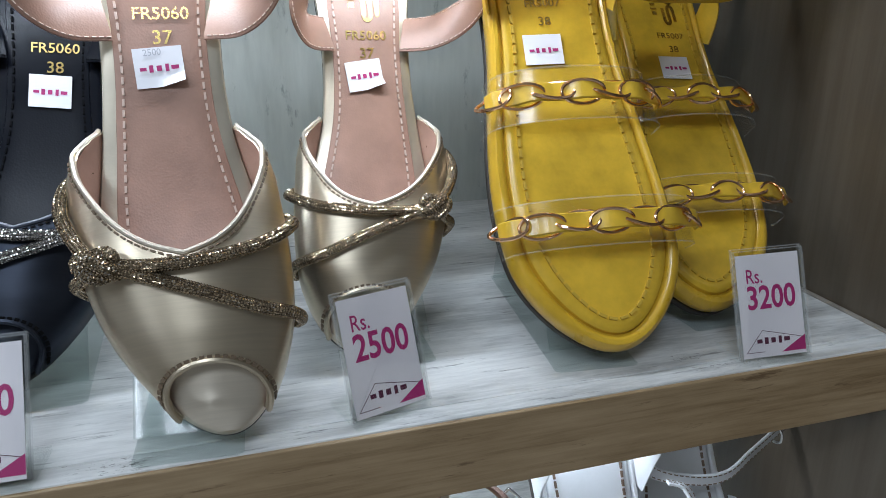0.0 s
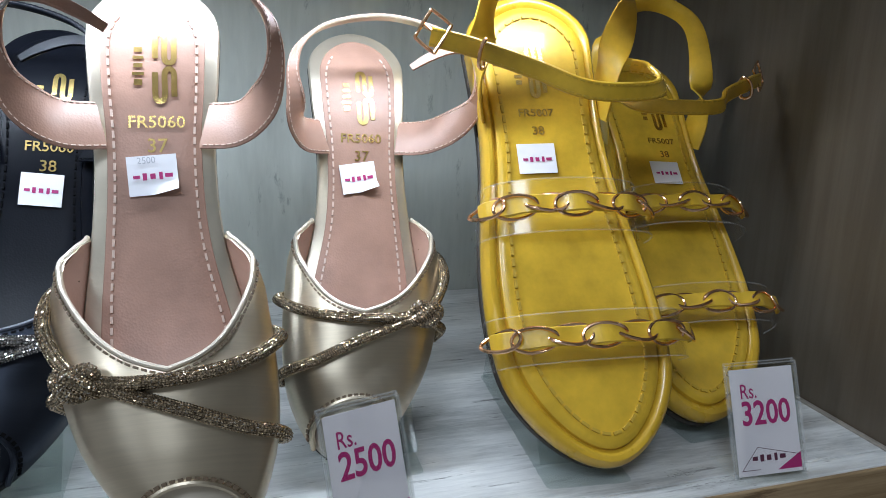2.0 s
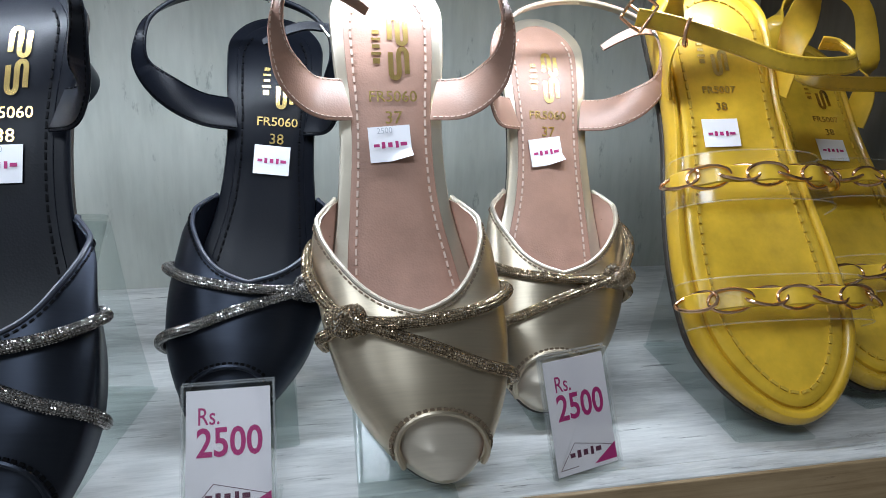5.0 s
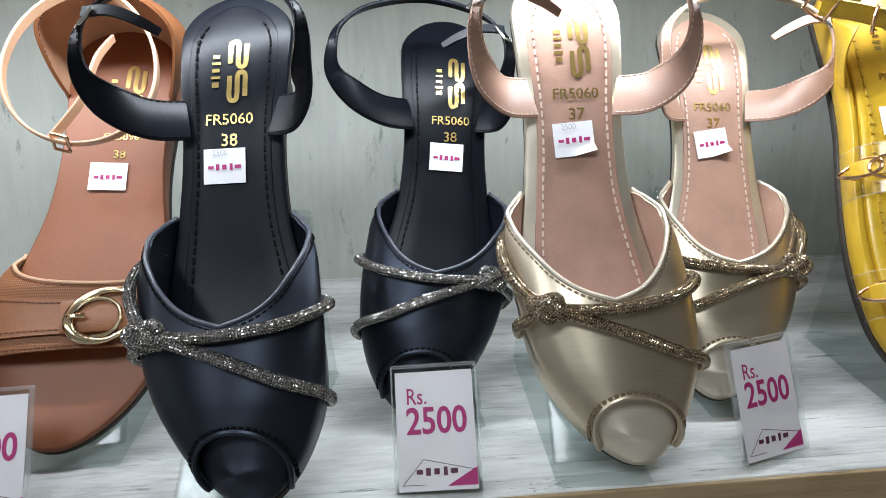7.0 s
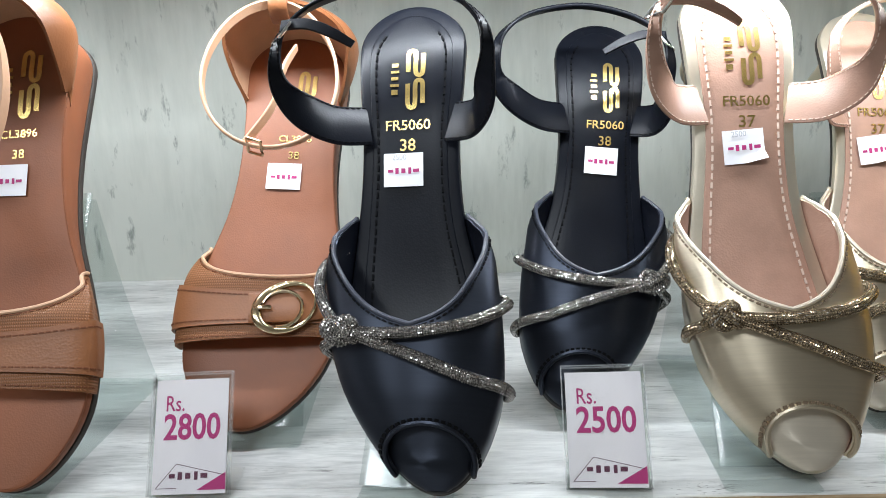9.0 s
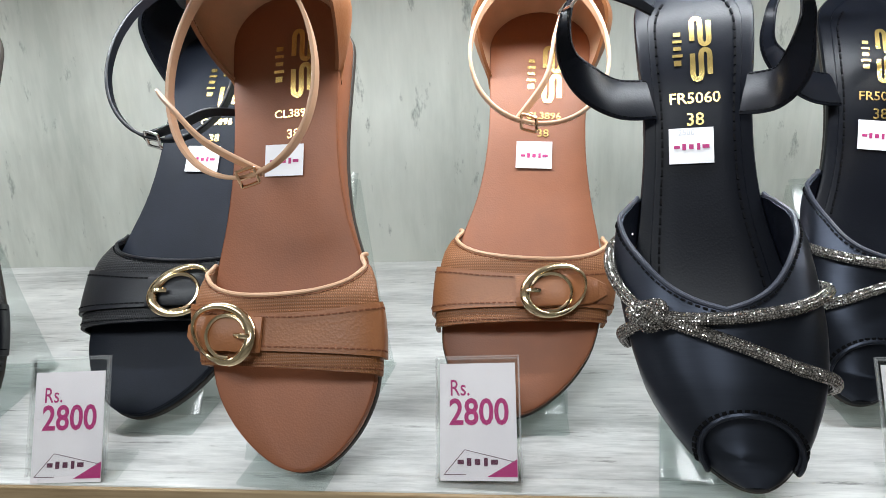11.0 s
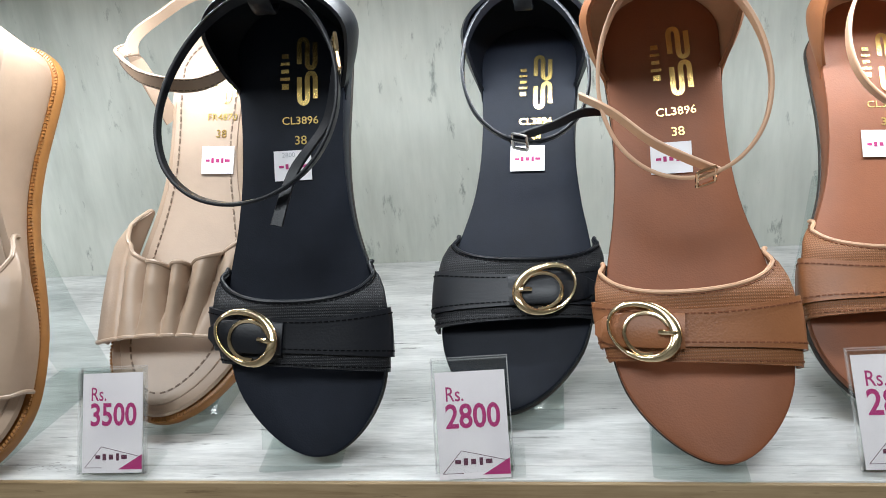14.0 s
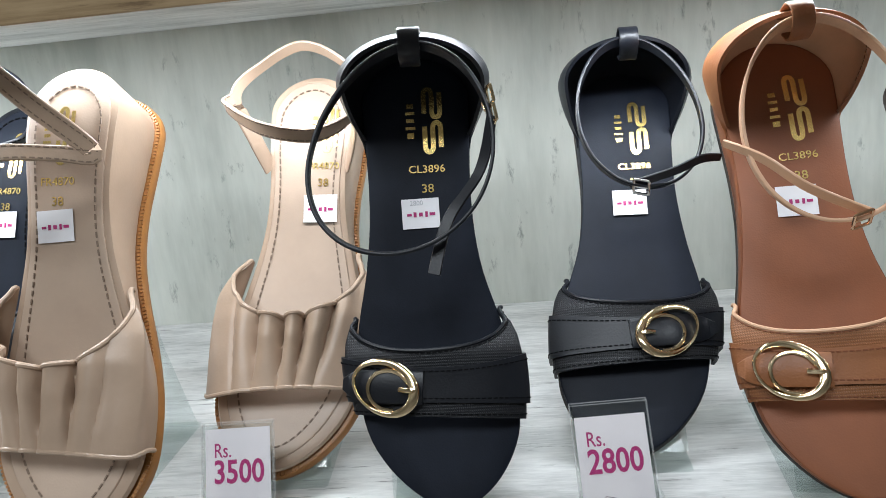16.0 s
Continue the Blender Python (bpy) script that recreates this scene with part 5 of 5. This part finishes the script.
for lamp_z in (SHELF + GAP + BOARD - 0.025, SHELF - 0.025):
    strip = thing("led_strip", pose(LED_MID, LED_Y, lamp_z), "slim light strip under a shelf", "light strip")
    geo = Geo()
    geo.box((0, 0, -0.0012), (LED_LONG / 2 + 0.005, 0, 0), (0, 0.007, 0), (0, 0, 0.0012))
    part("profile", geo, M["paper"], strip, "", smooth=False)

# ---- shoes ----
COURT = Foot(0.236, [0.024, 0.0285, 0.0340, 0.0345, 0.0312, 0.0266, 0.0240, 0.0238, 0.0258, 0.0268, 0.0254], 0.016, 0.010, 0.050, rise=(0.25, 0.90))
WEDGE = Foot(0.242, WEDGE_W, 0.011, 0.010, 0.025)
FLAT = Foot(0.250, [0.034, 0.0400, 0.0440, 0.0445, 0.0420, 0.0380, 0.0340, 0.0325, 0.0335, 0.0345, 0.0330], 0.010, 0.016, 0.020, toe=0.19)
RUCHE = Foot(0.240, [0.031, 0.0365, 0.0405, 0.0405, 0.0362, 0.0298, 0.0248, 0.0236, 0.0252, 0.0266, 0.0258], 0.010, 0.014, 0.048)
GOLD = dict(strap=M["gold_satin"], edge=M["gold_edge"], pad=M["gold_trim"], upper=M["gold_satin"], trim=M["gold_trim"], lining=M["pink_lining"], thread=M["gold_thread"], stitch=M["gold_stitch"], crystal=M["gold_crystal"], stone=M["gold_stone"])
BLACK = dict(strap=M["black_lining"], edge=M["black_lining"], pad=M["black_satin"], upper=M["black_satin"], trim=M["black_trim"], lining=M["black_lining"], thread=M["black_stitch"], stitch=M["black_stitch"], crystal=M["smoke_crystal"], stone=M["smoke_stone"])
TAN = dict(base=M["tan"], weave=M["tan_weave"], band=M["tan_band"], pale=M["tan_pale"], strap=M["tan_pale"], stitch=M["tan_stitch"])
INK = dict(base=M["ink"], weave=M["ink_weave"], band=M["ink_band"], pale=M["ink_band"], strap=M["ink_band"], stitch=M["black_stitch"])
YELLOW = dict(bed=M["yellow"], rim=M["yellow_rim"], stitch=M["yellow_stitch"])
WHITE = dict(bed=M["white_leather"], rim=M["white_leather"], stitch=M["nude_stitch"])
NUDE = dict(skin=M["nude"], bed=M["nude_in"], stitch=M["nude_stitch"], welt=M["caramel"])
DARK = dict(skin=M["ink_band"], bed=M["ink"], stitch=M["black_stitch"], welt=M["dark_sole"])


def stand_at(x, y, pitch, yaw, tilt, size=1.0, z=SHELF):
    """Where a shoe leans on its rest: toe place, slope, turn, and twist on the slope."""
    return pose(x, y, z + 0.005, 0, 0, yaw) @ pose(0, 0, 0, pitch, 0, 0) @ pose(0, 0, 0, 0, 0, tilt) @ Matrix.Scale(size, 4)


G = "shoes on the main shelf"
POSES = {
    "YF": (0.2095, 0.0310, 59.1, -6.1, 1.9, 1.070), "YB": (0.3071, 0.0552, 48.7, 1.7, -4.0, 1.045),
    "GF": (0.0080, 0.0091, 51.2, -3.2, 0.4, 1.088), "GB": (0.1086, 0.0640, 47.3, -1.6, -1.9, 1.046),
    "KF": (-0.1680, -0.0020, 47.2, -9.6, 3.2, 1.087), "KB": (-0.0620, 0.0705, 45.7, 1.4, -5.3, 1.050),
    "TF": (-0.3658, 0.0075, 58.2, -5.0, 3.7, 1.022), "TB": (-0.2495, 0.0575, 51.3, 0.9, -3.6, 1.022),
    "NF": (-0.5740, 0.0160, 64.0, 6.0, -2.6, 1.026), "NB": (-0.4535, 0.0544, 48.4, -1.4, -1.8, 1.062),
    "DF": (-0.7790, 0.0010, 57.0, -1.3, -1.7, 1.092), "DB": (-0.6640, 0.0525, 49.2, 2.5, -4.6, 1.079),
    "XB": (-0.880, 0.0600, 50.0, 0.0, -4.0, 1.07),
}
SPOT = {key: stand_at(*v) for key, v in POSES.items()}
chain_sandal("chain_sandal", SPOT["YF"], FLAT, 1, "mustard yellow flat sandal with clear straps and gilt chain", G, (0.613, 0), YELLOW, mark=-0.007)
chain_sandal("chain_sandal", SPOT["YB"], FLAT, -1, "mustard yellow flat sandal standing close to the side panel", G, (0.618, 0), YELLOW, mark=0.004, reach=-0.012)
court_sandal("slingback_sandal", SPOT["GF"], COURT, 1, GOLD, "37", (0.621, 4), "champagne gold satin peep-toe slingback with knotted crystal cords", G, "2500", 0.004, mark=-0.001)
court_sandal("slingback_sandal", SPOT["GB"], COURT, -1, GOLD, "37", (0.613, 8), "champagne gold slingback leaning behind its twin, with crystal cords", G, "", 0.004, skew=-0.011, mark=-0.002)
court_sandal("slingback_sandal", SPOT["KF"], COURT, 1, BLACK, "38", (0.613, 0), "black satin peep-toe slingback with smoky knotted crystal cords", G, "2500", skew=-0.008, mark=-0.003)
court_sandal("slingback_sandal", SPOT["KB"], COURT, -1, BLACK, "38", (0.603, -2), "black slingback leaning behind its twin, with crystal cords", G, skew=0.016, mark=0.001)
band_sandal("band_sandal", SPOT["TF"], WEDGE, 1, TAN, (0.621, -2), "tan leather wedge sandal with gold oval buckle on its band", G, (0.0355, 0.100, 0.004, 0.070, (-0.046, 0.046, -0.004)), mark=0.0)
band_sandal("band_sandal", SPOT["TB"], WEDGE, -1, TAN, (0.603, 0), "tan leather wedge sandal standing behind its twin", G, (0.035, 0.086, 0.0, 0.068, (-0.010, 0.064, 0.0)), mark=-0.001, turn=0.60)
band_sandal("band_sandal", SPOT["NF"], WEDGE, 1, INK, (0.635, 1), "black leather wedge sandal with gold oval buckle on its band", G, (0.043, 0.100, -0.012, 0.074, "hang"), "2800", mark=0.0)
band_sandal("band_sandal", SPOT["NB"], WEDGE, -1, INK, (0.612, 0), "black leather wedge sandal standing behind its twin", G, (0.0335, 0.092, -0.004, 0.066, (-0.038, 0.014, 0.004)), mark=0.0, turn=0.60)
ruched_sandal("ruched_sandal", SPOT["DF"], RUCHE, 1, "nude wedge sandal with gathered band and caramel sole", G, (0.635, 2), NUDE, None, mark=-0.0055)
ruched_sandal("ruched_sandal", SPOT["DB"], RUCHE, -1, "nude wedge sandal with gathered band standing behind its twin", G, (0.622, 0), NUDE, (0.034, 0.13, 0.0, 0.026), mark=0.009)
ruched_sandal("ruched_sandal", SPOT["XB"], RUCHE, -1, "black gathered sandal at the far end", G, (0.64, 0), DARK, (0.034, 0.10, 0.0, 0.036))
for key, (sx, sy, sp, syaw, st, sk) in POSES.items():
    display_stand(None, sx, sy, sp, syaw, 0.150 if key[1] == "F" else 0.14)

# lower shelf
LOW = SHELF - GAP - BOARD
GL = "shoes on the lower shelf"
chain_sandal("flat_sandal", stand_at(0.250, 0.012, 63, -4, 3, 1.07, LOW), FLAT, 1, "white leather flat sandal with ankle strap", GL, None, WHITE, False)
chain_sandal("flat_sandal", stand_at(0.325, 0.045, 60, -6, 0, 1.07, LOW), FLAT, -1, "white leather flat sandal beside its twin", GL, None, WHITE, False)
court_sandal("slingback_sandal", stand_at(0.115, 0.015, 62, 0, 0, 1.09, LOW), COURT, 1, GOLD, "37", (0.69, 0), "pale gold sandal on the lower shelf", GL)
SHELF_AT[0] = LOW
for sx, sy, sp, syaw in ((0.250, 0.012, 63, -4), (0.325, 0.045, 60, -6), (0.115, 0.015, 62, 0)):
    display_stand(None, sx, sy, sp, syaw, 0.15)

# ---- price tags ----
price_tag(0.3035, 0.0041, -5.5, "3200", "clear holder with a card priced 3200", 20.6, -1.5)
price_tag(0.0969, 0.0108, 17.6, "2500", "clear holder with a card priced 2500, turned aside", 20.0, 0.8)
price_tag(-0.0702, 0.0030, -7.0, "2500", "clear holder with a card priced 2500", 30.0, -3.5)
price_tag(-0.2714, 0.0045, -3.6, "2800", "clear holder with a card priced 2800", 30.0, -3.1)
price_tag(-0.4773, 0.0036, 2.5, "2800", "clear holder with a low-set card priced 2800", 27.0, -1.1, -0.004, 0.006)
price_tag(-0.6787, 0.0012, -0.8, "3500", "clear holder with a card priced 3500", 25.0, -1.4)
